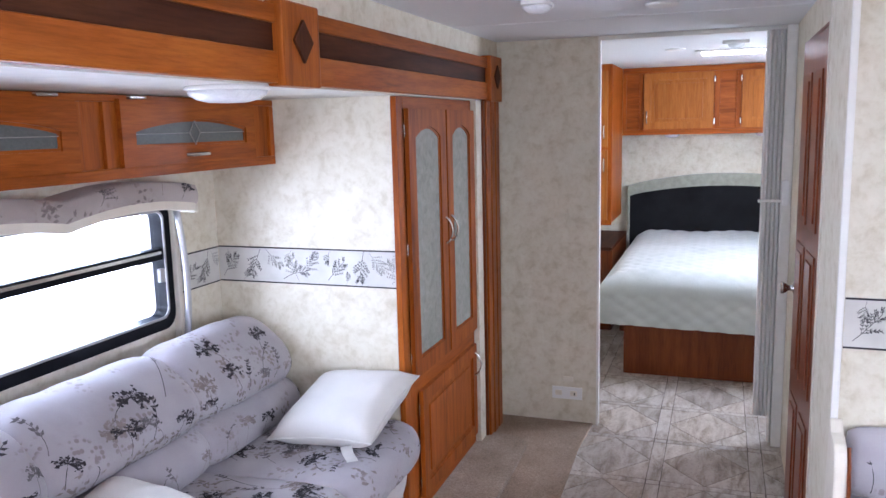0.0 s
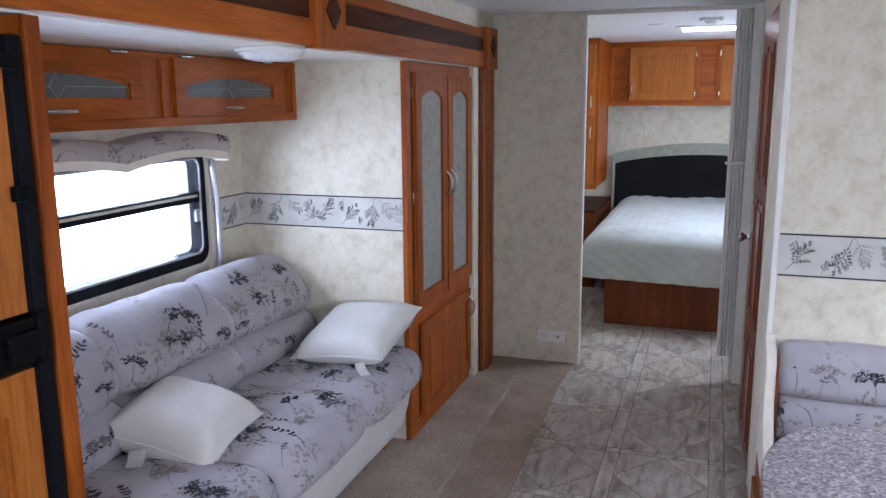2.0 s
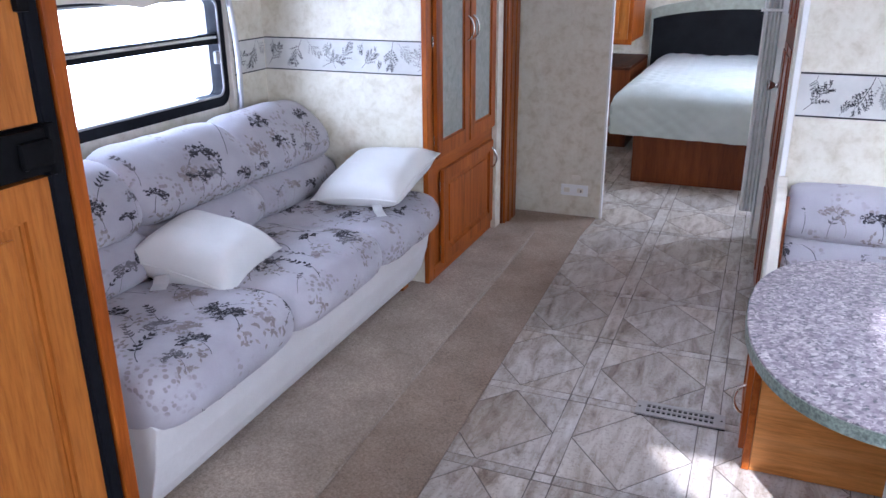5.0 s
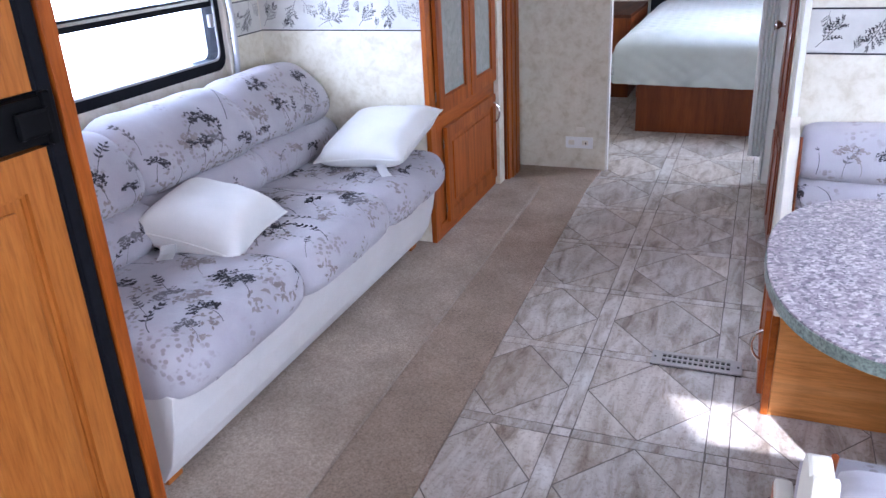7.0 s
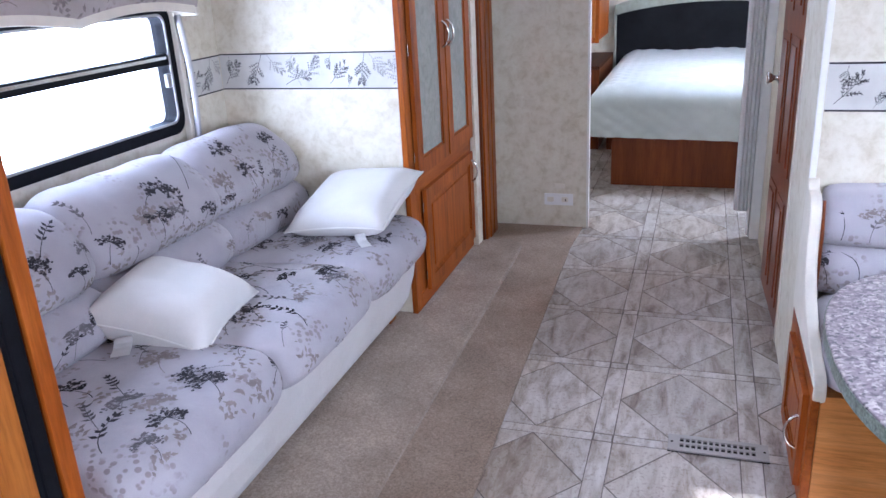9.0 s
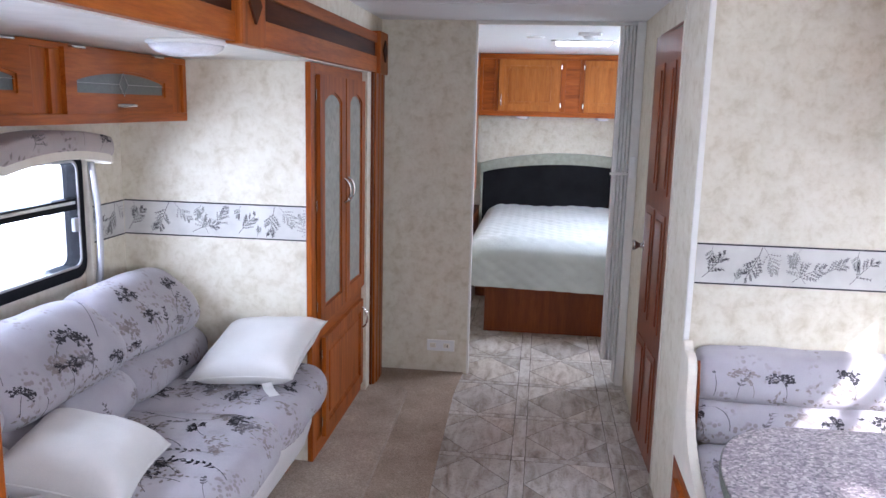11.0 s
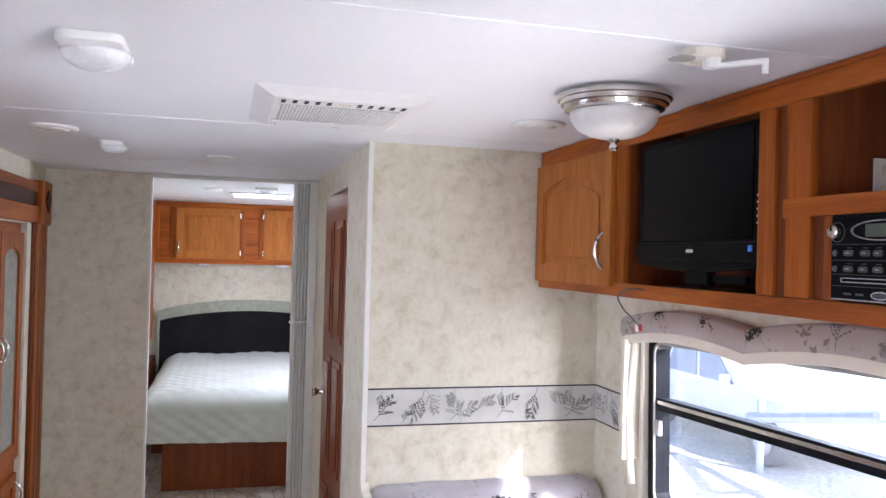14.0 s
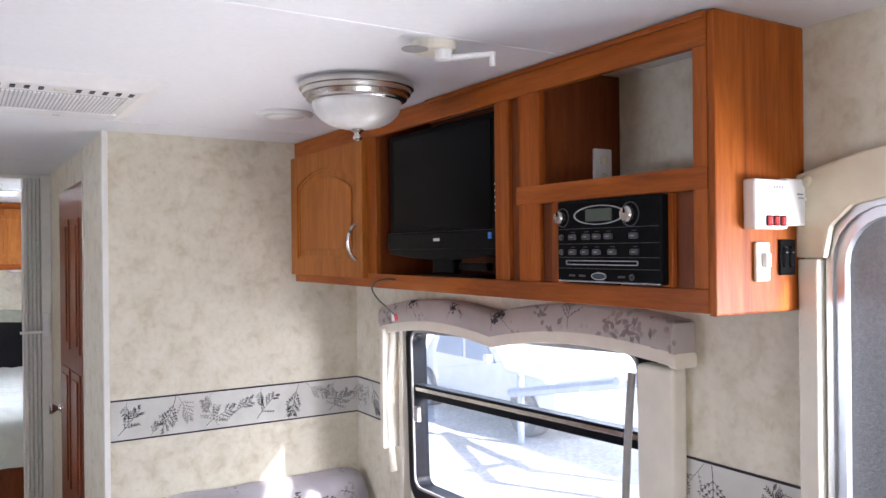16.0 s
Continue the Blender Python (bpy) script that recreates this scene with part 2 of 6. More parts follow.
SOFA_FABRIC = printed_fabric("sofa_fabric", (0.35, 0.325, 0.35), (0.44, 0.415, 0.44), (0.255, 0.222, 0.222))
VALANCE_FABRIC = printed_fabric("valance_fabric", (0.40, 0.35, 0.32), (0.50, 0.445, 0.41), (0.29, 0.245, 0.225))
SKIRT = fabric_material("sofa_skirt_vinyl", (0.62, 0.59, 0.56), (0.68, 0.65, 0.62))
PILLOW = fabric_material("pillow_cotton", (0.66, 0.645, 0.61), (0.74, 0.725, 0.69))
QUILT = fabric_material("quilt_cloth", (0.49, 0.52, 0.50), (0.58, 0.61, 0.59))
SAGE = fabric_material("sage_padding", (0.30, 0.31, 0.24), (0.40, 0.41, 0.33), 20.0)
DARK_PAD = fabric_material("black_padding", (0.009, 0.009, 0.010), (0.015, 0.015, 0.017))
DARK_PAD.node_tree.nodes["Principled BSDF"].inputs["Sheen Weight"].default_value = 0.0
DARK_PAD.node_tree.nodes["Principled BSDF"].inputs["Specular IOR Level"].default_value = 0.15
CARPET = carpet_material("slide_carpet", (0.23, 0.175, 0.132), (0.62, 0.51, 0.405))
CARPET_BINDING = carpet_material("carpet_binding", (0.28, 0.22, 0.17), (0.60, 0.51, 0.42))
CARPET_EDGE = carpet_material("floor_carpet", (0.22, 0.16, 0.115), (0.58, 0.46, 0.355))
VINYL_A = vinyl_material("travertine_vinyl", (1.0, 1.0, 1.0))
VINYL_B = vinyl_material("travertine_vinyl_warm", (0.98, 0.95, 0.91))
GROUT = plain("vinyl_joint", (0.14, 0.115, 0.098), 0.6, vary=0.15, scale=40)
LAMINATE = laminate_material()
GLASS = glass_material("window_glass", (0.96, 0.98, 1.0))
MIRROR_FROST = frosted_material("frosted_mirror", (0.27, 0.28, 0.25), (0.36, 0.37, 0.33), 0.25, 30.0, 0.15)
CAB_GLASS = frosted_material("grey_textured_glass", (0.075, 0.085, 0.085), (0.11, 0.12, 0.118), 0.45, 90.0, 0.3)
DOOR_GLASS = frosted_material("pebbled_grey_glass", (0.16, 0.165, 0.18), (0.22, 0.225, 0.24), 0.3, 160.0, 0.5)


ALABASTER = frosted_material("alabaster_glass", (0.62, 0.61, 0.58), (0.80, 0.79, 0.77), 0.3, 12.0, 0.05)
CLEAR_LENS = frosted_material("ribbed_white_lens", (0.70, 0.71, 0.73), (0.82, 0.83, 0.85), 0.25, 60.0, 0.2)
SKYLIGHT = glow_material("skylight_dome", (1.0, 1.0, 1.0), 8.0)

# ---- building helpers ----
WORLD = {}


def put(name, bm, mat, parent=None, label="", smooth=False):
    """Links a bmesh given in world coordinates as one mesh, with its origin in its middle."""
    if bm.verts:
        lo = Vector([min(v.co[k] for v in bm.verts) for k in range(3)])
        hi = Vector([max(v.co[k] for v in bm.verts) for k in range(3)])
    else:
        lo = hi = Vector((0, 0, 0))
    c = (lo + hi) / 2
    if isinstance(mat, list):
        size = hi - lo
        mat = mat[max(range(3), key=lambda k: size[k])]
    bmesh.ops.translate(bm, vec=-c, verts=bm.verts)
    bmesh.ops.recalc_face_normals(bm, faces=bm.faces)
    me = bpy.data.meshes.new(name)
    bm.to_mesh(me)
    bm.free()
    me.materials.append(mat)
    if smooth:
        for p in me.polygons:
            p.use_smooth = True
    ob = new(name, me)
    ob.location = c
    WORLD[ob] = Matrix.Translation(c)
    if parent:
        ob.parent = parent
        ob.matrix_parent_inverse = WORLD[parent].inverted()
    if label:
        tagged(ob, label)
    return ob


def part(name, bm, mat, parent, label="", smooth=False):
    return put(name, bm, mat, parent, label, smooth)


def thing(name, base, label, category, group="", kind=""):
    ob = new(name)
    ob.location = base
    ob.empty_display_size = 0.05
    WORLD[ob] = Matrix.Translation(base)
    return tagged(ob, label, category, group, kind)


def solid(name, bm, mat, label, category, group="", kind="", smooth=False):
    return tagged(put(name, bm, mat, None, "", smooth), label, category, group, kind)


def box(x0, x1, y0, y1, z0, z1, bev=0.0, seg=2, bm=None):
    b = bmesh.new()
    bmesh.ops.create_cube(b, size=1.0)
    bmesh.ops.scale(b, vec=(abs(x1 - x0), abs(y1 - y0), abs(z1 - z0)), verts=b.verts)
    bmesh.ops.translate(b, vec=((x0 + x1) / 2, (y0 + y1) / 2, (z0 + z1) / 2), verts=b.verts)
    if bev:
        bmesh.ops.bevel(b, geom=b.edges[:], offset=bev, segments=seg, affect="EDGES", profile=0.6)
    if bm is None:
        return b
    join(bm, b)
    return bm


def join(bm, other):
    me = bpy.data.meshes.new("tmp")
    other.to_mesh(me)
    other.free()
    bm.from_mesh(me)
    bpy.data.meshes.remove(me)
    return bm


def lathe(profile, at, axis="z", steps=32):
    """A turned form: profile of (radius, height), stood at a point along an axis."""
    bm = bmesh.new()
    rings = []
    for r, h in profile:
        ring = []
        for k in range(steps):
            a = 2 * math.pi * k / steps
            p = (r * math.cos(a), r * math.sin(a), h)
            p = {"z": p, "x": (p[2], p[0], p[1]), "y": (p[0], p[2], p[1])}[axis]
            ring.append(bm.verts.new(Vector(p) + Vector(at)))
        rings.append(ring)
    for a, b in zip(rings, rings[1:]):
        for k in range(steps):
            bm.faces.new((a[k], a[(k + 1) % steps], b[(k + 1) % steps], b[k]))
    for ring in (rings[0], rings[-1]):
        try:
            bm.faces.new(ring)
        except ValueError:
            pass
    return bm


def prism(outline, axis, a, b, bev=0.0):
    """An outline in the two other axes, in order, pushed from a to b along an axis."""
    bm = bmesh.new()
    put_in = {"x": lambda p, d: (d, p[0], p[1]), "y": lambda p, d: (p[0], d, p[1]), "z": lambda p, d: (p[0], p[1], d)}[axis]
    lo = [bm.verts.new(put_in(p, a)) for p in outline]
    hi = [bm.verts.new(put_in(p, b)) for p in outline]
    n = len(outline)
    bm.faces.new(lo)
    bm.faces.new(hi)
    for k in range(n):
        bm.faces.new((lo[k], lo[(k + 1) % n], hi[(k + 1) % n], hi[k]))
    if bev:
        bmesh.ops.recalc_face_normals(bm, faces=bm.faces)
        edges = [e for e in bm.edges if e.calc_face_angle(0) > 0.6]
        bmesh.ops.bevel(bm, geom=edges, offset=bev, segments=2, affect="EDGES", profile=0.6)
    return bm


def tube(points, radius, steps=8):
    """A round bar along a line of points."""
    bm = bmesh.new()
    pts = [Vector(p) for p in points]
    rings = []
    for k, p in enumerate(pts):
        d = (pts[min(k + 1, len(pts) - 1)] - pts[max(k - 1, 0)]).normalized()
        up = Vector((0, 0, 1)) if abs(d.z) < 0.9 else Vector((1, 0, 0))
        s = d.cross(up).normalized()
        u = s.cross(d)
        rings.append([bm.verts.new(p + radius * (math.cos(a) * s + math.sin(a) * u)) for a in (2 * math.pi * q / steps for q in range(steps))])
    for a, b in zip(rings, rings[1:]):
        for k in range(steps):
            bm.faces.new((a[k], a[(k + 1) % steps], b[(k + 1) % steps], b[k]))
    bm.faces.new(rings[0])
    bm.faces.new(rings[-1])
    return bm


def arc_handle(a, b, out, radius=0.005, swell=0.03):
    """A bow pull from a to b that stands out by a vector."""
    a, b, out = Vector(a), Vector(b), Vector(out)
    pts = []
    for k in range(13):
        u = k / 12
        pts.append(a.lerp(b, u) + out * (math.sin(math.pi * u) ** 0.6) * swell)
    return tube(pts, radius)


def rounded(u0, u1, v0, v1, r, steps=6):
    """Outline of a rectangle with round corners."""
    out = []
    for cu, cv, a0 in ((u1 - r, v1 - r, 0), (u0 + r, v1 - r, 90), (u0 + r, v0 + r, 180), (u1 - r, v0 + r, 270)):
        for k in range(steps + 1):
            a = radians(a0 + 90 * k / steps)
            out.append((cu + r * math.cos(a), cv + r * math.sin(a)))
    return out


def ring_prism(outer, inner, axis, a, b):
    """A frame: the band between two outlines with the same number of points."""
    bm = bmesh.new()
    put_in = {"x": lambda p, d: (d, p[0], p[1]), "y": lambda p, d: (p[0], d, p[1]), "z": lambda p, d: (p[0], p[1], d)}[axis]
    vo = [[bm.verts.new(put_in(p, d)) for p in outer] for d in (a, b)]
    vi = [[bm.verts.new(put_in(p, d)) for p in inner] for d in (a, b)]
    n = len(outer)
    for k in range(n):
        j = (k + 1) % n
        bm.faces.new((vo[0][k], vo[0][j], vo[1][j], vo[1][k]))
        bm.faces.new((vi[0][k], vi[0][j], vi[1][j], vi[1][k]))
        bm.faces.new((vo[0][k], vo[0][j], vi[0][j], vi[0][k]))
        bm.faces.new((vo[1][k], vo[1][j], vi[1][j], vi[1][k]))
    return bm


# ---- structure ----
XL, XR, CE = -1.0, 1.322, 2.0       # left wall, right wall, ceiling
PART_Y, PART_X = 3.945, -0.47        # bedroom partition and its free edge
BATH_X, DIN_Y = 0.414, 2.215        # bathroom wall and the wall behind the dinette
SLIDE_X, SLIDE_Z, SLIDE_Y = -1.825, 1.70, 2.632
REAR_Y, HEAD_Y = -2.1, 6.85
WY0, WY1, WZ0, WZ1 = 1.16, 2.32, 0.878, 1.335      # sofa window
RY0, RY1, RZ0, RZ1 = 0.675, 1.775, 0.775, 1.36      # dinette window
DY0, DY1, DZ1 = -0.42, 0.271, 1.68                # entry door


def struct(name, bm, mat, label, category):
    return solid(name, bm, mat, label, category, kind="structure")


T = 0.05
floor = struct("floor", box(-1.9, XR + T, REAR_Y - T, HEAD_Y + T, -0.06, -0.003), GROUT, "vinyl sheet floor printed as travertine tiles with bands", "floor")
struct("ceiling", box(XL - 0.02, XR + T, REAR_Y - T, HEAD_Y + T, CE, CE + 0.06), CEILING, "white ceiling board with shallow seams", "ceiling")
bm = box(XR, XR + T, REAR_Y, DY0, 0, CE)
box(XR, XR + T, DY0, DY1, DZ1, CE, bm=bm)
box(XR, XR + T, DY1, RY0, 0, CE, bm=bm)
box(XR, XR + T, RY0, RY1, 0, RZ0, bm=bm)
box(XR, XR + T, RY0, RY1, RZ1, CE, bm=bm)
box(XR, XR + T, RY1, HEAD_Y, 0, CE, bm=bm)
struct("wall_east", bm, WALLPAPER, "sponged beige wallpaper on the side wall", "wall")
bm = box(XL - 0.14, XL, REAR_Y, 3.60, SLIDE_Z + 0.02, CE)
box(XL - T, XL, 3.60, HEAD_Y, 0, CE, bm=bm)
box(XL - T, XL, REAR_Y, -0.25, 0, SLIDE_Z + 0.02, bm=bm)
struct("wall_west", bm, WALLPAPER, "sponged beige wallpaper above the slide-out opening", "wall")
struct("wall_south", box(XL - T, XR + T, REAR_Y - T, REAR_Y, 0, CE), WALLPAPER, "sponged beige wallpaper on the rear wall", "wall")
struct("wall_north", box(XL - T, XR + T, HEAD_Y, HEAD_Y + T, 0, CE), WALLPAPER, "sponged beige wallpaper behind the bed", "wall")
struct("wall_partition", box(XL, PART_X - 0.012, PART_Y, PART_Y + 0.035, 0, CE), WALLPAPER, "wallpapered partition beside the bedroom doorway", "wall")
struct("partition_trim", box(PART_X - 0.012, PART_X, PART_Y - 0.003, PART_Y + 0.038, 0, CE, 0.002), WHITE_TRIM, "white edge strip on the partition", "trim")
# bathroom box, with the doorway in its aisle wall
BD0, BD1, BDZ = 2.712, 3.29, 1.865
bm = box(BATH_X, BATH_X + 0.04, DIN_Y + 0.04, BD0, 0, CE)
box(BATH_X, BATH_X + 0.04, BD0, BD1, BDZ, CE, bm=bm)
box(BATH_X, BATH_X + 0.04, BD1, 4.0, 0, CE, bm=bm)
struct("wall_bathroom", bm, WALLPAPER, "wallpapered bathroom wall along the aisle", "wall")
struct("wall_dinette", box(BATH_X, XR, DIN_Y, DIN_Y + 0.04, 0, CE), WALLPAPER, "sponged beige wallpaper behind the dinette", "wall")
struct("wall_bathroom_end", box(BATH_X + 0.04, XR, 3.96, 4.0, 0, CE), WALLPAPER, "wallpapered end wall of the bathroom", "wall")
struct("corner_trim", box(BATH_X - 0.006, BATH_X + 0.012, DIN_Y - 0.006, DIN_Y + 0.012, 0, CE, 0.003), WHITE_TRIM, "white corner strip on the bathroom wall", "trim")
# slide-out box
bm = box(SLIDE_X - T, SLIDE_X, -0.25, WY0, 0, SLIDE_Z)
box(SLIDE_X - T, SLIDE_X, WY0, WY1, 0, WZ0, bm=bm)
box(SLIDE_X - T, SLIDE_X, WY0, WY1, WZ1, SLIDE_Z, bm=bm)
box(SLIDE_X - T, SLIDE_X, WY1, 3.60, 0, SLIDE_Z, bm=bm)
struct("wall_slide_back", bm, WALLPAPER, "sponged beige wallpaper around the sofa window", "wall")
struct("wall_slide_end", box(SLIDE_X, -1.03, SLIDE_Y, SLIDE_Y + 0.03, 0, SLIDE_Z), WALLPAPER, "sponged beige wallpaper beside the wardrobe", "wall")
struct("wall_slide_flange", box(-1.06, -0.985, 3.518, 3.60, 0, SLIDE_Z), WALLPAPER, "narrow wallpapered flange of the slide-out", "wall")
struct("wall_slide_side", box(SLIDE_X, XL - 0.05, -0.30, -0.25, 0, SLIDE_Z), WALLPAPER, "end wall of the slide-out", "wall")
struct("ceiling_slide", box(SLIDE_X - T, -1.0, -0.30, 3.60, SLIDE_Z, SLIDE_Z + 0.018), SLIDE_CEILING, "cream ceiling panel of the slide-out", "ceiling")


# ---- shared forms of joinery ----
def framed_door(name, parent, axis, face, u0, u1, v0, v1, out, mats, panel_mat, arch=0.0, stile=0.05, thick=0.018, raised=True, label=""):
    """A framed door on a face. u runs along the wall, v is height; out is +1 or -1 along the axis.
    arch lifts the middle of the panel's top edge."""
    a, b = face, face + out * thick
    door = None
    n = 16
    iu0, iu1, iv0, iv1 = u0 + stile, u1 - stile, v0 + stile, v1 - stile - arch

    def outline(m):
        pts = [(iu0 - m, iv0 - m), (iu1 + m, iv0 - m)]
        for k in range(n + 1):
            s = k / n
            pts.append((iu1 + m + (iu0 - iu1 - 2 * m) * s, iv1 + m + arch * math.sin(math.pi * s) ** 0.8))
        return pts

    inner = outline(0)
    outer = [(u0, v0), (u1, v0)]
    for k in range(n + 1):
        outer.append((u1 + (u0 - u1) * k / n, v1))
    frame_bm = ring_prism(outer, inner, axis, a, b)
    # the rounded lip between frame and panel
    lip = ring_prism(inner, outline(-0.008), axis, a + out * thick * 0.3, b - out * thick * 0.35)
    join(frame_bm, lip)
    door = part(name, frame_bm, mats, parent, label)
    if raised:
        pan = prism(outline(-0.008), axis, a, a + out * thick * 0.45)
        field = prism(outline(-0.03), axis, a + out * thick * 0.45, a + out * thick * 0.8, 0.004)
        join(pan, field)
        part("panel", pan, panel_mat, door)
    else:
        part("pane", prism(outline(-0.004), axis, a + out * thick * 0.2, a + out * thick * 0.5), panel_mat, door)
    return door


def hinge(parent, axis, at, out):
    x, y, z = at
    if axis == "x":
        bm = box(x, x + out * 0.006, y - 0.006, y + 0.006, z - 0.022, z + 0.022, 0.002, 1)
    else:
        bm = box(x - 0.006, x + 0.006, y, y + out * 0.006, z - 0.022, z + 0.022, 0.002, 1)
    return part("hinge", bm, CHROME, parent, "small nickel hinge")


def catmull(points, per=5, closed=True):
    out = []
    n = len(points)
    for k in range(n if closed else n - 1):
        p0, p1, p2, p3 = (Vector(points[(k + q) % n] if closed else points[min(max(k + q, 0), n - 1)]) for q in (-1, 0, 1, 2))
        for j in range(per):
            t = j / per
            out.append(0.5 * (2 * p1 + (p2 - p0) * t + (2 * p0 - 5 * p1 + 4 * p2 - p3) * t * t + (3 * p1 - p0 - 3 * p2 + p3) * t ** 3))
    if not closed:
        out.append(Vector(points[-1]))
    return out


def cushion(profile, y0, y1, slices=22, power=7.0, wobble=0.004, seed=0, axis="y"):
    """A stuffed block: a rounded outline in (x, z) drawn along y, drawn in towards both ends."""
    ring = catmull(profile, 6)
    c = sum(ring, Vector((0, 0))) / len(ring)
    bm = bmesh.new()
    rows = []
    for k in range(slices + 1):
        v = -1 + 2 * k / slices
        v = math.copysign(1 - (1 - abs(v)) ** 1.6, v)
        s = max(0.02, (1 - abs(v) ** power) ** (1 / 3.0))
        s = 0.5 + 0.5 * s if abs(v) < 1 else 0.42
        y = y0 + (y1 - y0) * (v + 1) / 2
        row = []
        for p in ring:
            q = c + (p - c) * s
            w = wobble * noise.noise((q.x * 7 + seed, y * 7, q.y * 7))
            q = q + (q - c).normalized() * w
            row.append(bm.verts.new((q.x, y, q.y) if axis == "y" else (y, q.x, q.y)))
        rows.append(row)
    m = len(ring)
    for a, b in zip(rows, rows[1:]):
        for k in range(m):
            bm.faces.new((a[k], a[(k + 1) % m], b[(k + 1) % m], b[k]))
    bm.faces.new(rows[0])
    bm.faces.new(rows[-1])
    return bm


# ---- printed sprigs on fabric and paper ----
def sprig_shapes(kind, size, rng):
    """Small polygons in the plane for one printed sprig that grows up from (0, 0)."""
    polys = []

    def stem(p, q, w):
        d = (q - p)
        n = Vector((-d.y, d.x)).normalized() * w
        polys.append([p - n, q - n * 0.7, q + n * 0.7, p + n])

    def leaf(p, ang, ln, wd):
        d = Vector((math.cos(ang), math.sin(ang)))
        n = Vector((-d.y, d.x)) * wd
        polys.append([p, p + d * ln * 0.4 - n, p + d * ln, p + d * ln * 0.4 + n])

    def blob(p, r):
        k0 = rng.uniform(0, 1)
        polys.append([p + Vector((math.cos(q), math.sin(q))) * r * rng.uniform(0.75, 1.15) for q in (2 * math.pi * (k + k0) / 5 for k in range(5))])

    if kind == "umbel":
        # a round flower head of thin rays with small buds, on a long bent stalk
        bend = rng.uniform(-0.45, 0.45)
        p = Vector((0, 0))
        for k in range(8):
            q = Vector((bend * size * ((k + 1) / 8) ** 2, size * 0.62 * (k + 1) / 8))
            stem(p, q, size * 0.008)
            p = q
        for k in range(24):
            a = math.pi / 2 + rng.uniform(-2.5, 2.5)
            tip = p + Vector((math.cos(a), math.sin(a) * 0.85)) * size * rng.uniform(0.12, 0.36)
            stem(p, tip, size * 0.008)
            for j in range(5):
                blob(tip + Vector((rng.gauss(0, 1), rng.gauss(0, 1))) * size * 0.036, size * rng.uniform(0.022, 0.040))
    elif kind == "leafy":
        # a loose bough of pointed leaves
        p, a = Vector((0, 0)), math.pi / 2 + rng.uniform(-0.4, 0.4)
        turn = rng.uniform(-0.22, 0.22)
        for k in range(7):
            q = p + Vector((math.cos(a), math.sin(a))) * size * 0.15
            stem(p, q, size * 0.009)
            if k > 1:
                for side in (-1, 1):
                    if rng.random() < 0.8:
                        leaf(q, a + side * rng.uniform(0.4, 1.0), size * rng.uniform(0.13, 0.22), size * rng.uniform(0.032, 0.048))
            p, a = q, a + turn
        leaf(p, a, size * 0.2, size * 0.04)
    elif kind == "clump":
        # broad pale leaves without an outline
        for k in range(15):
            o = Vector((rng.gauss(0, 1), rng.gauss(0, 1))) * size * 0.24
            leaf(o, rng.uniform(0, 6.28), size * rng.uniform(0.16, 0.27), size * rng.uniform(0.04, 0.065))
    elif kind in ("twig", "bush"):
        # one stem with side shoots, each crowded with small leaves; a bush spreads wider
        p, a = Vector((0, 0)), math.pi / 2 + rng.uniform(-0.15, 0.15)
        turn, wide = rng.uniform(-0.08, 0.08), 1.45 if kind == "bush" else 1.0
        for k in range(7):
            q = p + Vector((math.cos(a), math.sin(a))) * size * 0.125
            stem(p, q, size * 0.009)
            for side in (-1, 1):
                if k == 0 or rng.random() < 0.15:
                    continue
                r, e = q, a + side * rng.uniform(0.5, 0.95)
                for j in range(4):
                    r2 = r + Vector((math.cos(e), math.sin(e))) * size * 0.088 * wide * (1.15 - k / 8)
                    stem(r, r2, size * 0.007)
                    for s2 in (-1, 1):
                        leaf(r2, e + s2 * rng.uniform(0.4, 0.9), size * rng.uniform(0.06, 0.085), size * 0.0125)
                    r, e = r2, e + side * rng.uniform(-0.15, 0.1)
            p, a = q, a + turn
    elif kind == "stem":
        p, a = Vector((0, 0)), math.pi / 2 + rng.uniform(-0.3, 0.3)
        turn = rng.uniform(-0.22, 0.22)
        for k in range(10):
            q = p + Vector((math.cos(a), math.sin(a))) * size * 0.14
            stem(p, q, size * 0.010)
            if k > 6:
                for side in (-1, 1):
                    leaf(q, a + side * 0.8, size * 0.12, size * 0.03)
            p, a = q, a + turn
    return polys


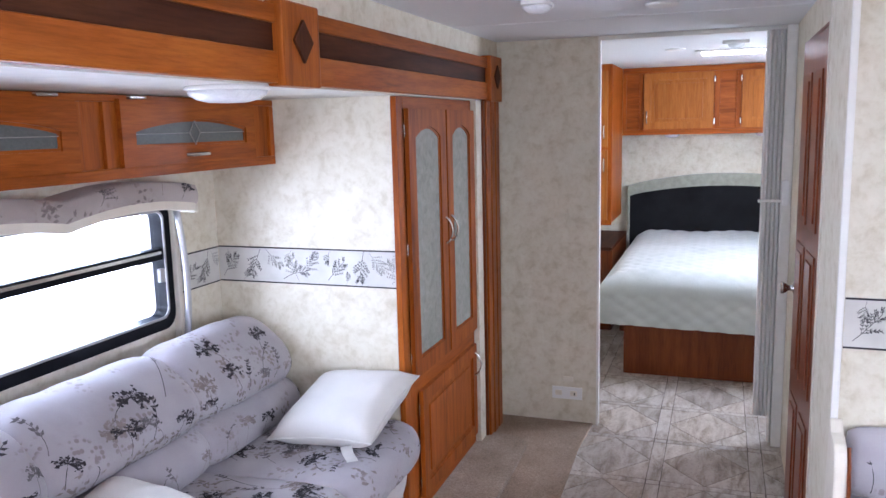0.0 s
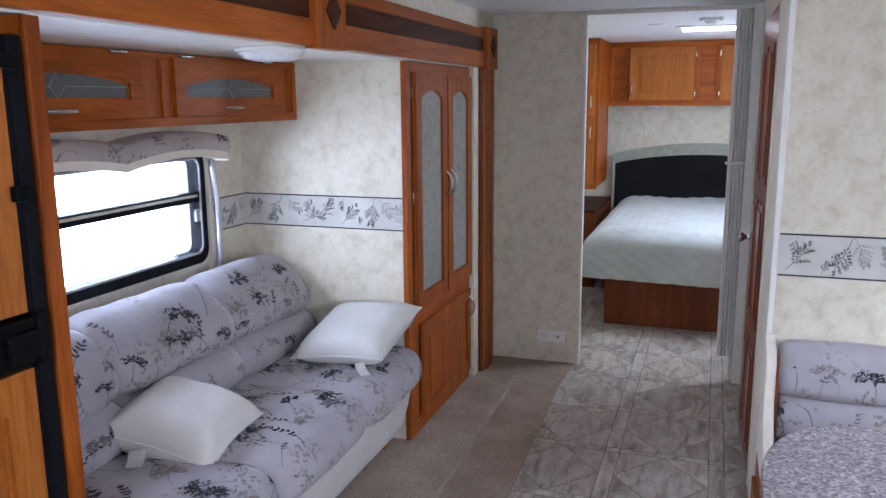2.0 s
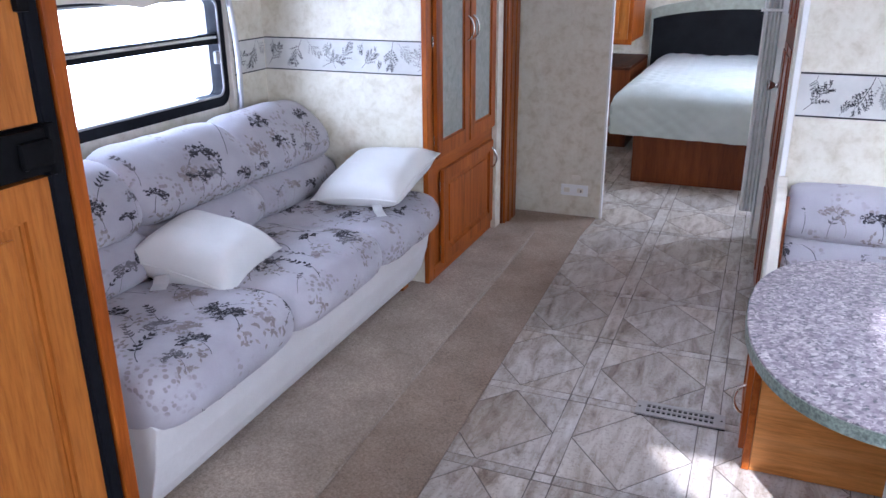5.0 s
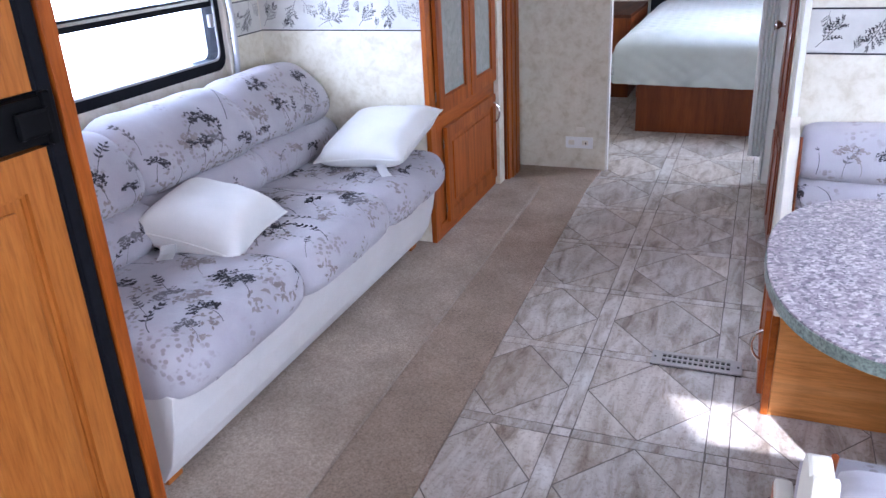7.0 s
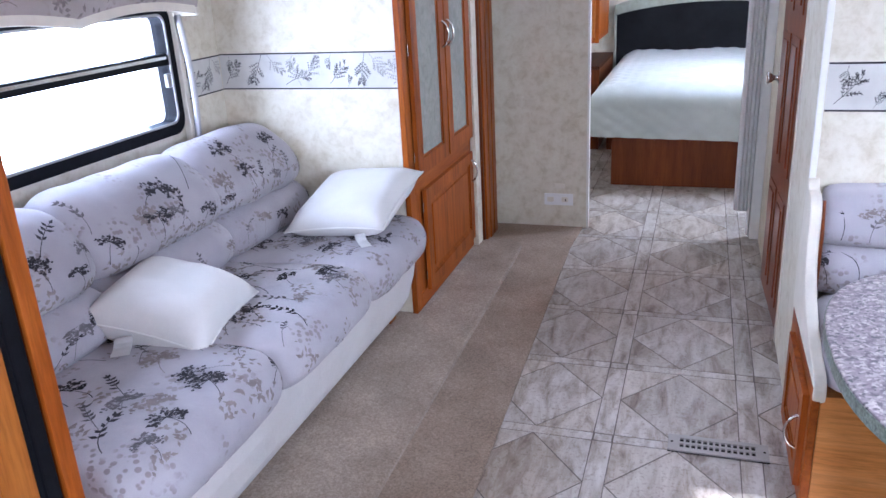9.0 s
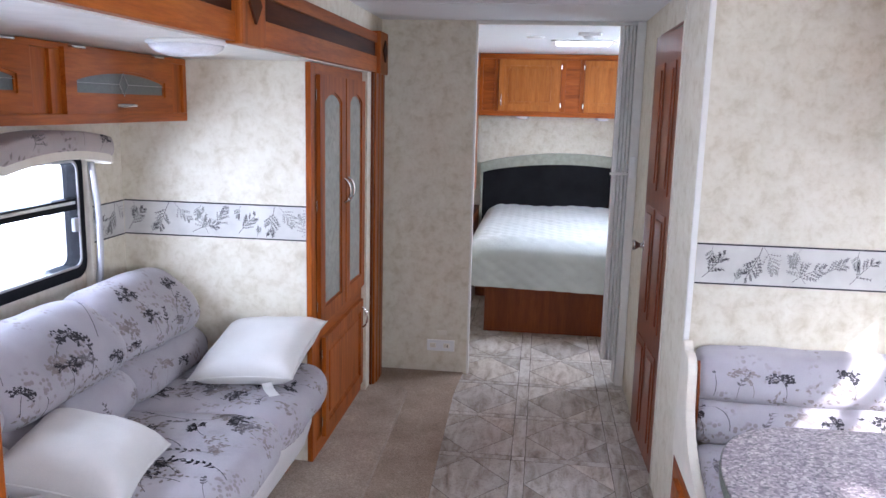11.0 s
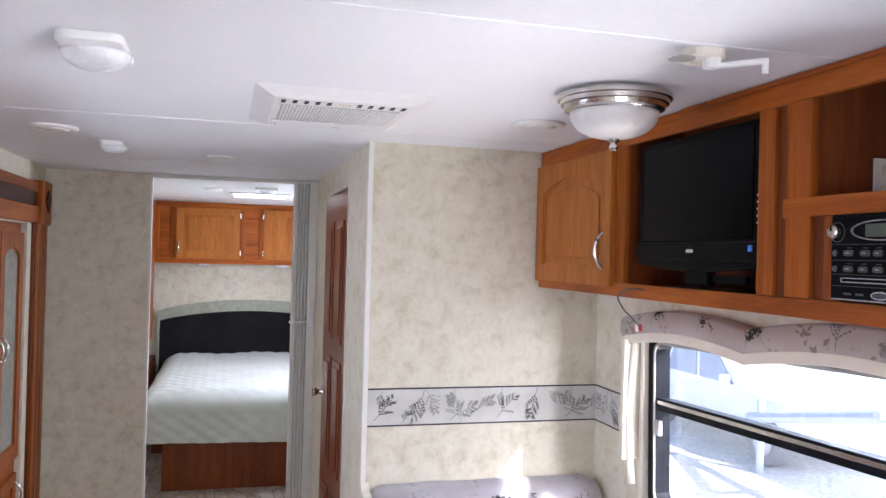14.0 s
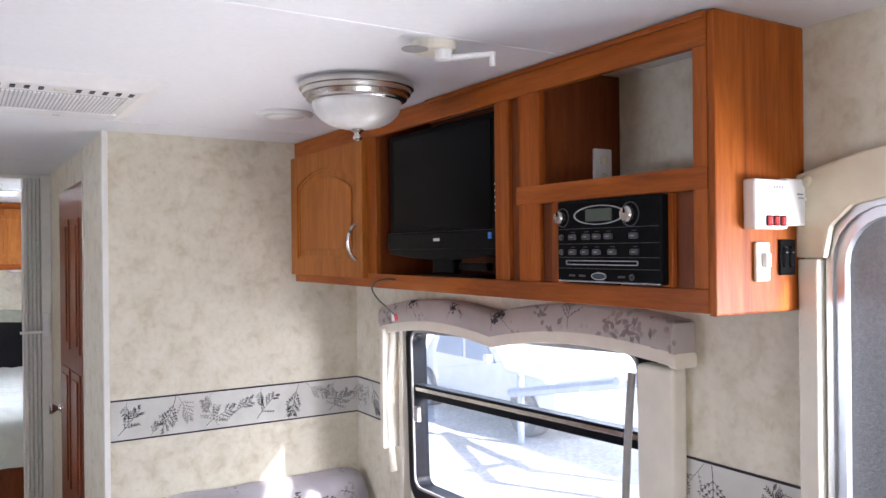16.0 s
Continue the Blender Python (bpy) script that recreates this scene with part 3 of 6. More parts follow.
def print_border(parent, axis, face, out, u0, u1, v0, v1, seed):
    """Twigs printed along a border in a repeat of five: dark, small dark, grey hanging, pale, grey."""
    rng = random.Random(seed)
    mats = (PRINT_BLACK, PRINT_DARK, PRINT_GREY, PRINT_SOFT)
    meshes = [bmesh.new() for _ in mats]
    put_in = {"x": lambda p: (face + out, p[0], p[1]), "y": lambda p: (p[0], face + out, p[1])}[axis]
    repeat = ((0.03, 0.12, -0.75, 0.115, 1, "twig"), (0.05, 0.98, 2.9, 0.06, 0, "twig"), (0.125, 0.02, -0.5, 0.05, 0, "twig"), (0.205, 0.99, 2.75, 0.125, 1, "twig"),
              (0.225, 0.99, 3.7, 0.10, 3, "twig"), (0.30, 0.10, -0.9, 0.12, 2, "twig"), (0.36, 0.08, 0.55, 0.11, 3, "twig"), (0.40, 0.30, -0.95, 0.105, 2, "twig"), (0.34, 0.99, 2.4, 0.07, 3, "twig"))
    k = 0
    while u0 + k * 0.46 < u1:
        for du, dv, ang, size, mi, kind in repeat:
            u, v = u0 + k * 0.46 + du + rng.uniform(-0.015, 0.015), v0 + (v1 - v0) * dv
            ang += rng.uniform(-0.2, 0.2)
            for poly in sprig_shapes(kind, size, rng):
                pts = [Vector((u, v)) + Vector((p.x * math.cos(ang) - p.y * math.sin(ang), p.x * math.sin(ang) + p.y * math.cos(ang))) for p in poly]
                if all(u0 < p.x < u1 and v0 < p.y < v1 for p in pts):
                    meshes[mi].faces.new([meshes[mi].verts.new(put_in(p)) for p in pts])
        k += 1
    for bm, m in zip(meshes, mats):
        if bm.verts:
            tagged(part("print", bm, m, parent), kind="stuff")
        else:
            bm.free()


def print_on(ob, parent, spots, mats, seed, lift=0.0016):
    """Sprigs printed on a curved cushion: spots of (world point, up direction, kind, size, material)."""
    from mathutils.bvhtree import BVHTree
    me = ob.data
    w = WORLD[ob]
    tree = BVHTree.FromPolygons([w @ v.co for v in me.vertices], [p.vertices[:] for p in me.polygons])
    rng = random.Random(seed)
    meshes = [bmesh.new() for _ in mats]
    for at, up, kind, size, mi in spots:
        hit, nor, _, _ = tree.find_nearest(Vector(at))
        if hit is None:
            continue
        up = Vector(up)
        up = (up - nor * up.dot(nor)).normalized()
        side = up.cross(nor)
        for poly in sprig_shapes(kind, size, rng):
            ps = []
            for p in poly:
                q = hit + side * p.x + up * p.y
                h, n2, _, d = tree.find_nearest(q)
                if h is None or d > 0.09:
                    break
                ps.append(h + n2 * lift)
            if len(ps) == len(poly) and len({tuple(round(c, 5) for c in p) for p in ps}) == len(ps):
                meshes[mi].faces.new([meshes[mi].verts.new(p) for p in ps])
    for bm, m in zip(meshes, mats):
        if bm.verts:
            tagged(part("print", bm, m, parent), kind="stuff")
        else:
            bm.free()


PRINTS = (PRINT_BLACK, PRINT_GREY, PRINT_TAUPE)


def scatter(seed, pts, up, sizes=(0.115, 0.155)):
    """Sprigs for a cushion: black flower heads on stems, grey ones, taupe leaf sprays behind them."""
    rng = random.Random(seed)
    out = []
    for k, p in enumerate(pts):
        u = (up[0] + rng.uniform(-0.25, 0.25), up[1] + rng.uniform(-0.4, 0.4), up[2] + rng.uniform(-0.2, 0.2))
        kind, shade = (("umbel", 0), ("clump", 2), ("umbel", 0), ("leafy", 0), ("umbel", 1), ("umbel", 0), ("stem", 0), ("leafy", 1), ("umbel", 2))[(k + seed) % 9]
        size = rng.uniform(*sizes) * (0.8 if kind == "clump" else 1.0)
        out.append((p, u, kind, size, shade))
        if kind == "umbel" and shade < 2:
            out.append((tuple(c + rng.uniform(-0.05, 0.05) for c in p), u, "clump", size * 0.7, 2))
    return out


# ---- wallpaper border ----
def border(axis, face, out, u0, u1, v0, v1, seed):
    d = out * 0.002
    if axis == "x":
        bm = box(face, face + d, u0, u1, v0, v1)
        lines = [box(face, face + d * 1.6, u0, u1, z, z + 0.005) for z in (v0, v1 - 0.005)]
    else:
        bm = box(u0, u1, face, face + d, v0, v1)
        lines = [box(u0, u1, face, face + d * 1.6, z, z + 0.005) for z in (v0, v1 - 0.005)]
    b = struct("border", bm, BORDER_PAPER, "pale wallpaper border with dark printed sprigs", "wallpaper border")
    for ln in lines:
        part("edge_line", ln, PRINT_BLACK, b)
    print_border(b, axis, face, out * 0.0026, u0, u1, v0 + 0.006, v1 - 0.006, seed)
    return b


BORDER_PAPER = plain("border_paper", (0.60, 0.585, 0.54), 0.6, vary=0.10, scale=9)
BZ0, BZ1 = 0.975, 1.113
border("y", SLIDE_Y, -1, SLIDE_X + 0.004, -1.035, 0.980, 1.125, 1)
border("x", SLIDE_X, 1, 2.36, SLIDE_Y - 0.004, 0.978, 1.123, 2)
border("y", DIN_Y, -1, BATH_X + 0.014, XR - 0.002, BZ0, BZ1, 3)
border("x", XR, -1, 1.88, DIN_Y - 0.004, BZ0, BZ1, 4)
border("x", XR, -1, DY1 + 0.05, 0.60, 1.018, 1.156, 5)

# ---- beam over the slide-out ----
beam = thing("slide_beam", (-0.98, 1.7, 1.705), "stained oak fascia beam with a dark inlaid strip", "trim", kind="structure")
part("upper_rail", box(XL, -0.968, -2.0, 3.86, 1.855, 1.902, 0.004), OAK_BEAM_LIT, beam)
part("lower_rail", box(XL, -0.968, -2.0, 3.86, 1.705, 1.785, 0.004), OAK_BEAM_LIT, beam)
part("inlay_strip", box(XL, -0.978, -2.0, 3.86, 1.785, 1.855), WALNUT, beam, "dark walnut inlay strip")
for y in (-0.10, 1.848, 3.755):
    blk = part("block", box(XL, -0.948, y - 0.098, y + 0.098, 1.705 - 0.008, 1.914, 0.006), OAK_BEAM_LIT[2], beam)
    part("diamond", prism([(y - 0.05, 1.815), (y, 1.758), (y + 0.05, 1.815), (y, 1.872)], "x", -0.948, -0.940, 0.002), WALNUT[2], blk, "dark walnut diamond")
post = thing("slide_post", (-0.98, 3.74, 0), "fluted dark oak post at the end of the slide-out", "trim", kind="structure")
part("post", box(XL - 0.04, -0.972, 3.602, 3.845, 0.0, 1.70, 0.004), OAK_DARK, post)
for y in (3.612, 3.69, 3.768):
    part("rib", box(-0.972, -0.960, y, y + 0.062, 0.0, 1.70, 0.004), OAK, post)

# ---- carpets ----
bm = prism([(-1.78, -0.2), (-0.69, -0.2)] + [(-0.76 - 0.16 + 0.16 * math.cos(a), 3.53 + 0.12 * math.sin(a)) for a in (k * math.pi / 16 for k in range(9))] + [(-1.0, 3.655), (-1.0, 3.545), (-1.78, 3.545)], "z", 0.0, 0.022, 0.008)
solid("slide_carpet", bm, CARPET, "beige cut-pile carpet on the slide-out floor with a rolled edge", "carpet", kind="structure")
struct("floor_carpet", prism([(-1.0, -2.1), (-0.40, -2.1), (-0.447, 1.1), (-0.515, 3.62), (-0.50, PART_Y), (-1.0, PART_Y)], "z", -0.002, 0.008, 0.003), CARPET_EDGE, "beige cut-pile carpet strip between slide-out and vinyl", "carpet")
solid("carpet_seam", tube([(-0.685, -0.2, 0.014), (-0.722, 1.5, 0.014), (-0.755, 3.40, 0.014), (-0.765, 3.53, 0.014), (-0.80, 3.60, 0.014), (-0.88, 3.64, 0.014)], 0.0036), CARPET_BINDING, "pale bound edge of the slide-out carpet", "carpet", kind="structure")

# ---- vinyl pieces: squares of a diamond and four corner triangles between narrow bands ----
PX, PYP, BAND, CROSS = 0.437, 0.481, 0.060, 0.040
X0, Y0 = -0.112, 1.443      # right side of a lengthwise band, far side of a cross band


def tile_mesh(name, outline, mat):
    bm = prism(outline, "z", -0.004, 0.0)
    top = [f for f in bm.faces if f.calc_center_median().z > -0.001]
    bmesh.ops.inset_region(bm, faces=top, thickness=0.0018, depth=0.0)
    for v in bm.verts:
        if v.co.z > -0.001 and not all(abs(f.normal.z) > 0.5 for f in v.link_faces):
            v.co.z -= 0.0018
    bmesh.ops.recalc_face_normals(bm, faces=bm.faces)
    me = bpy.data.meshes.new(name)
    bm.to_mesh(me)
    bm.free()
    me.materials.append(mat)
    return me


CW, CH, G = PX - BAND, PYP - CROSS, 0.0035


def shrink(pts, g):
    c = sum((Vector(p) for p in pts), Vector((0, 0))) / len(pts)
    return [tuple(c + (Vector(p) - c) * (1 - g / max(0.02, (Vector(p) - c).length))) for p in pts]


SHAPES = {
    "diamond": [(0, CH / 2), (CW / 2, 0), (CW, CH / 2), (CW / 2, CH)],
    "corner_sw": [(0, 0), (CW / 2, 0), (0, CH / 2)],
    "corner_se": [(CW / 2, 0), (CW, 0), (CW, CH / 2)],
    "corner_ne": [(CW, CH / 2), (CW, CH), (CW / 2, CH)],
    "corner_nw": [(0, CH / 2), (CW / 2, CH), (0, CH)],
    "band_x": [(0, -CROSS), (CW, -CROSS), (CW, 0), (0, 0)],
    "band_y": [(-BAND, 0), (0, 0), (0, CH), (-BAND, CH)],
    "knot": [(-BAND, -CROSS), (0, -CROSS), (0, 0), (-BAND, 0)],
}
TILES = {k: [tile_mesh("tile", shrink(v, G * (1.6 if k.startswith("c") else 1.0)), m) for m in (VINYL_A, VINYL_B)] for k, v in SHAPES.items()}


def lay_tiles():
    rng = random.Random(4)
    rest = [bmesh.new(), bmesh.new()]
    for row in range(-8, 12):
        for col in range(-2, 3):
            x, y = X0 + col * PX, Y0 + row * PYP
            if x > XR or x + CW < XL or y + CH < REAR_Y or y > HEAD_Y:
                continue
            near = -2 < col < 2 and -2 < row < 8 and not (x > BATH_X - 0.05 and y > 2.1)
            for key, meshes in TILES.items():
                k = rng.randrange(2) if key.startswith(("d", "c")) else 0
                if near:
                    ob = new("tile", meshes[k])
                    ob.location = (x, y, 0)
                    ob.parent = floor
                    ob.matrix_parent_inverse = WORLD[floor].inverted()
                else:
                    tmp = bmesh.new()
                    tmp.from_mesh(meshes[k])
                    bmesh.ops.translate(tmp, vec=(x, y, 0), verts=tmp.verts)
                    join(rest[k], tmp)
    for bm, m in zip(rest, (VINYL_A, VINYL_B)):
        tagged(part("tile_field", bm, m, floor), kind="stuff")


# ---- sofa in the slide-out ----
def sofa():
    s = thing("sofa", (-1.4, 1.68, 0.022), "three-seat sofa bed in pale fabric printed with grey and black sprigs", "sofa")
    cuts = (0.80, 1.40, 2.02, 2.60)
    seat = [(-1.76, 0.30), (-1.20, 0.30), (-1.00, 0.31), (-0.925, 0.35), (-0.915, 0.42), (-0.96, 0.475), (-1.08, 0.487), (-1.35, 0.478), (-1.62, 0.46), (-1.76, 0.44)]
    lumbar = [(-1.74, 0.44), (-1.56, 0.44), (-1.455, 0.48), (-1.44, 0.55), (-1.49, 0.61), (-1.60, 0.64), (-1.74, 0.62)]
    back = [(-1.77, 0.56), (-1.62, 0.585), (-1.50, 0.62), (-1.47, 0.68), (-1.51, 0.76), (-1.585, 0.83), (-1.66, 0.862), (-1.74, 0.85), (-1.775, 0.78)]
    made = []
    for k, (a, b) in enumerate(zip(cuts, cuts[1:])):
        off = 0.012
        made.append((part("seat_cushion", cushion(seat, a - off, b + off, seed=k), SOFA_FABRIC, s, smooth=True), "seat", a, b))
        made.append((part("lumbar_cushion", cushion(lumbar, a - 0.01, b + 0.01, seed=k + 5), SOFA_FABRIC, s, smooth=True), "lumbar", a, b))
        made.append((part("back_cushion", cushion(back, a - 0.01, b + 0.01, seed=k + 9, wobble=0.012), SOFA_FABRIC, s, smooth=True), "back", a, b))
    skirt = prism([(-1.10, 0.065), (-1.075, 0.055), (-1.035, 0.12), (-1.005, 0.22), (-0.985, 0.34), (-1.02, 0.36), (-1.10, 0.36)], "y", 0.80, 2.585, 0.004)
    part("skirt", skirt, SKIRT, s, "plain off-white vinyl front skirt", smooth=False)
    for y in (0.86, 2.53):
        part("leg", box(-1.15, -1.09, y - 0.03, y + 0.03, 0.022, 0.075, 0.004), OAK_LIGHT, s, "pale wooden block foot")
    part("frame", box(-1.76, -1.10, 0.80, 2.58, 0.075, 0.30), SKIRT, s)
    rng = random.Random(11)
    for n, (ob, what, a, b) in enumerate(made):
        pts = []
        if what == "seat":
            for u in range(5):
                for v in range(5):
                    pts.append((-1.38 + v * 0.11 + rng.uniform(-0.04, 0.04), a + (u + 0.5) * (b - a) / 5 + rng.uniform(-0.05, 0.05), 0.5))
            for u in range(4):
                pts.append((-0.90, a + (u + 0.5) * (b - a) / 3, rng.uniform(0.35, 0.43)))
        elif what == "lumbar":
            pts = [(-1.42, a + (u + 0.5) * (b - a) / 5 + rng.uniform(-0.03, 0.03), 0.46 + rng.uniform(0, 0.05)) for u in range(5)]
        else:
            for u in range(3):
                pts.append((-1.44, a + (u + 0.1) * (b - a) / 3 + rng.uniform(-0.04, 0.04), 0.66))
                pts.append((-1.45, a + (u + 0.5) * (b - a) / 3 + rng.uniform(-0.05, 0.05), 0.61 + rng.uniform(-0.02, 0.02)))
                pts.append((-1.52, a + (u + 0.2) * (b - a) / 3 + rng.uniform(-0.05, 0.05), 0.76))
                pts.append((-1.48, a + (u + 0.9) * (b - a) / 3 + rng.uniform(-0.05, 0.05), 0.68))
        up = (-0.7, 0.3, 0) if what == "seat" else (-0.3, 0.2, 1)
        print_on(ob, ob, scatter(n, pts, up), PRINTS, n)
    return s


def pillow(m, size, thick, label, seed, tag_at):
    """A square scatter cushion: soft middle, pinched corners, a hanging paper tag."""
    n = 18
    base = m.translation
    p = thing("pillow", base, label, "pillow", "pillows on the sofa")
    bm = bmesh.new()
    grid = []
    for side in (1, -1):
        rows = []
        for i in range(n + 1):
            row = []
            for j in range(n + 1):
                u, v = -1 + 2 * i / n, -1 + 2 * j / n
                pin = 1 - 0.10 * ((1 - v * v) * u * u + (1 - u * u) * v * v)
                h = thick * ((1 - u ** 4) * (1 - v ** 4)) ** 0.5
                h *= 1 + 0.12 * noise.noise((u * 1.5 + seed, v * 1.5, side))
                h += 0.006 * noise.noise((u * 4 + seed, v * 4, 3.0)) * (1 - u ** 4) * (1 - v ** 4)
                row.append(bm.verts.new(m @ Vector((u * size / 2 * pin, v * size / 2 * pin, side * h))))
            rows.append(row)
        grid.append(rows)
        for i in range(n):
            for j in range(n):
                q = (rows[i][j], rows[i + 1][j], rows[i + 1][j + 1], rows[i][j + 1])
                bm.faces.new(q if side > 0 else q[::-1])
    bmesh.ops.remove_doubles(bm, verts=bm.verts, dist=0.0005)
    body = part("cover", bm, PILLOW, p, smooth=True)
    edge = []
    for i in range(33):
        a = i / 32 * 4
        k, f = int(a) % 4, a - int(a)
        u, v = ((-1 + 2 * f, -1), (1, -1 + 2 * f), (1 - 2 * f, 1), (-1, 1 - 2 * f))[k]
        pin = 1 - 0.10 * ((1 - v * v) * u * u + (1 - u * u) * v * v)
        edge.append(m @ Vector((u * size / 2 * pin, v * size / 2 * pin, 0)))
    part("seam", tube(edge, 0.003, 6), PILLOW, p)
    t0, down = Vector(tag_at[0]), Vector(tag_at[1])
    wide = Vector(tag_at[2])
    tb = bmesh.new()
    rows = []
    for k in range(6):
        c = t0 + down * (k / 5) + wide.cross(down).normalized() * 0.008 * math.sin(k * 0.9)
        rows.append((tb.verts.new(c - wide / 2), tb.verts.new(c + wide / 2)))
    for a, b in zip(rows, rows[1:]):
        tb.faces.new((a[0], a[1], b[1], b[0]))
    bmesh.ops.solidify(tb, geom=tb.faces[:], thickness=0.0012)
    part("tag", tb, WHITE_PLASTIC, p, "white paper care tag")
    return p


sofa()
pillow(Matrix.Translation((-1.34, 1.49, 0.53)) @ Euler((radians(4), radians(14), radians(9))).to_matrix().to_4x4(), 0.375, 0.095, "off-white square scatter pillow lying on the sofa seat", 1,
       ((-1.37, 1.305, 0.515), (0.045, -0.075, -0.022), (0.040, 0.028, 0.0)))
pillow(Matrix.Translation((-1.155, 2.40, 0.585)) @ Euler((radians(15), radians(-6), radians(-4))).to_matrix().to_4x4(), 0.42, 0.075, "off-white square scatter pillow leaning against the wardrobe wall", 2,
       ((-1.06, 2.205, 0.525), (0.04, -0.035, -0.04), (0.03, 0.025, 0.0)))


# ---- wardrobe ----
def wardrobe():
    w = thing("wardrobe", (-1.35, 3.09, 0.022), "stained oak wardrobe with two frosted arched doors over one panel door", "wardrobe")
    f = -1.012
    part("body", box(SLIDE_X, -1.035, SLIDE_Y + 0.03, 3.518, 0.022, SLIDE_Z), OAK, w)
    part("stile", box(-1.035, f, SLIDE_Y - 0.010, 2.685, 0.022, SLIDE_Z - 0.003, 0.002), OAK[2], w)
    part("stile", box(-1.035, f, 3.495, 3.518, 0.022, SLIDE_Z - 0.003, 0.002), OAK[2], w)
    part("rail", box(-1.035, f, 2.685, 3.495, 1.652, SLIDE_Z - 0.003, 0.002), OAK[1], w)
    part("rail", box(-1.035, f, 2.685, 3.495, 0.53, 0.62, 0.002), OAK[1], w)
    part("rail", box(-1.035, f, 2.685, 3.495, 0.022, 0.09, 0.002), OAK[1], w)
    part("back_panel", box(-1.035, f - 0.006, 2.685, 2.76, 0.09, 0.53), OAK[2], w)
    for a, b, hy in ((2.695, 3.112, 3.085), (3.128, 3.51, 3.16)):
        d = framed_door("door", w, "x", f, a, b, 0.606, 1.652, 1, OAK[2], MIRROR_FROST, arch=0.04, stile=0.068, raised=False)
        part("handle", arc_handle((f + 0.018, hy, 1.09), (f + 0.018, hy, 1.20), (1, 0, 0)), CHROME, d, "bowed nickel pull")
    d = framed_door("lower_door", w, "x", f, 2.765, 3.49, 0.078, 0.535, 1, OAK[2], OAK[2], stile=0.055)
    part("handle", arc_handle((f + 0.018, 3.462, 0.385), (f + 0.018, 3.462, 0.495), (1, 0, 0)), CHROME, d, "bowed nickel pull")
    for z in (0.69, 1.12, 1.57):
        hinge(w, "x", (f, 2.689, z), 1)
    for z in (0.15, 0.46):
        hinge(w, "x", (f, 2.758, z), 1)


wardrobe()


# ---- overhead cabinet over the sofa ----
def sofa_cabinet():
    c = thing("overhead_cabinet", (-1.66, 1.7, 1.46), "stained oak overhead cabinet with arched grey glass doors", "cabinet")
    f = -1.545
    part("body", box(SLIDE_X + 0.002, f, 0.76, SLIDE_Y - 0.003, 1.475, SLIDE_Z - 0.003), OAK[1], c)
    part("rail", box(f, f + 0.016, 0.76, SLIDE_Y - 0.003, 1.455, 1.487, 0.003), OAK[1], c)
    for a, b in ((2.472, 2.598), (1.655, 1.738)):
        part("recess_panel", box(f, f + 0.004, a, b, 1.487, 1.676), OAK[2], c)
    part("rail", box(f, f + 0.016, 0.76, SLIDE_Y - 0.003, 1.676, SLIDE_Z - 0.003, 0.003), OAK[1], c)
    for a, b in ((2.598, SLIDE_Y - 0.003), (1.738, 1.80), (1.60, 1.655), (0.85, 0.96)):
        part("stile", box(f, f + 0.016, a, b, 1.487, 1.676, 0.003), OAK[2], c)
    for a, b in ((1.788, 2.472), (0.942, 1.625)):
        d = framed_door("door", c, "x", f + 0.014, a, b, 1.487, 1.684, 1, OAK[1], CAB_GLASS, arch=0.030, stile=0.057, raised=False)
        m = (a + b) / 2
        part("handle", arc_handle((f + 0.032, m - 0.058, 1.514), (f + 0.032, m + 0.058, 1.514), (1, 0, 0), 0.006, 0.022), CHROME, d, "bowed nickel pull")
        etch = tube([(f + 0.025, m - 0.028, 1.583), (f + 0.025, m, 1.622), (f + 0.025, m + 0.028, 1.583), (f + 0.025, m, 1.545), (f + 0.025, m - 0.028, 1.583)], 0.0022, 5)
        join(etch, tube([(f + 0.025, a + 0.062, 1.583), (f + 0.025, m - 0.028, 1.583)], 0.0015, 5))
        join(etch, tube([(f + 0.025, m + 0.028, 1.583), (f + 0.025, b - 0.062, 1.583)], 0.0015, 5))
        part("leading", etch, GREY_PLASTIC, d, "leaded diamond outline")
        for y in (a + 0.08, b - 0.09):
            part("hinge", box(f + 0.014, f + 0.034, y - 0.035, y + 0.035, 1.685, 1.695, 0.003, 1), CHROME, c, "small nickel hinge")


sofa_cabinet()


# ---- windows with valances ----
def scallop(y, y0, y1, low, dip):
    """Height of a double-arched edge along a valance."""
    u = (y - y0) / (y1 - y0)
    half = abs(2 * u - 1)              # 1 at the ends, 0 at the middle
    s = 1 - half
    return low + dip * math.sin(math.pi * min(1, s * 0.98 + 0.02)) ** 0.9


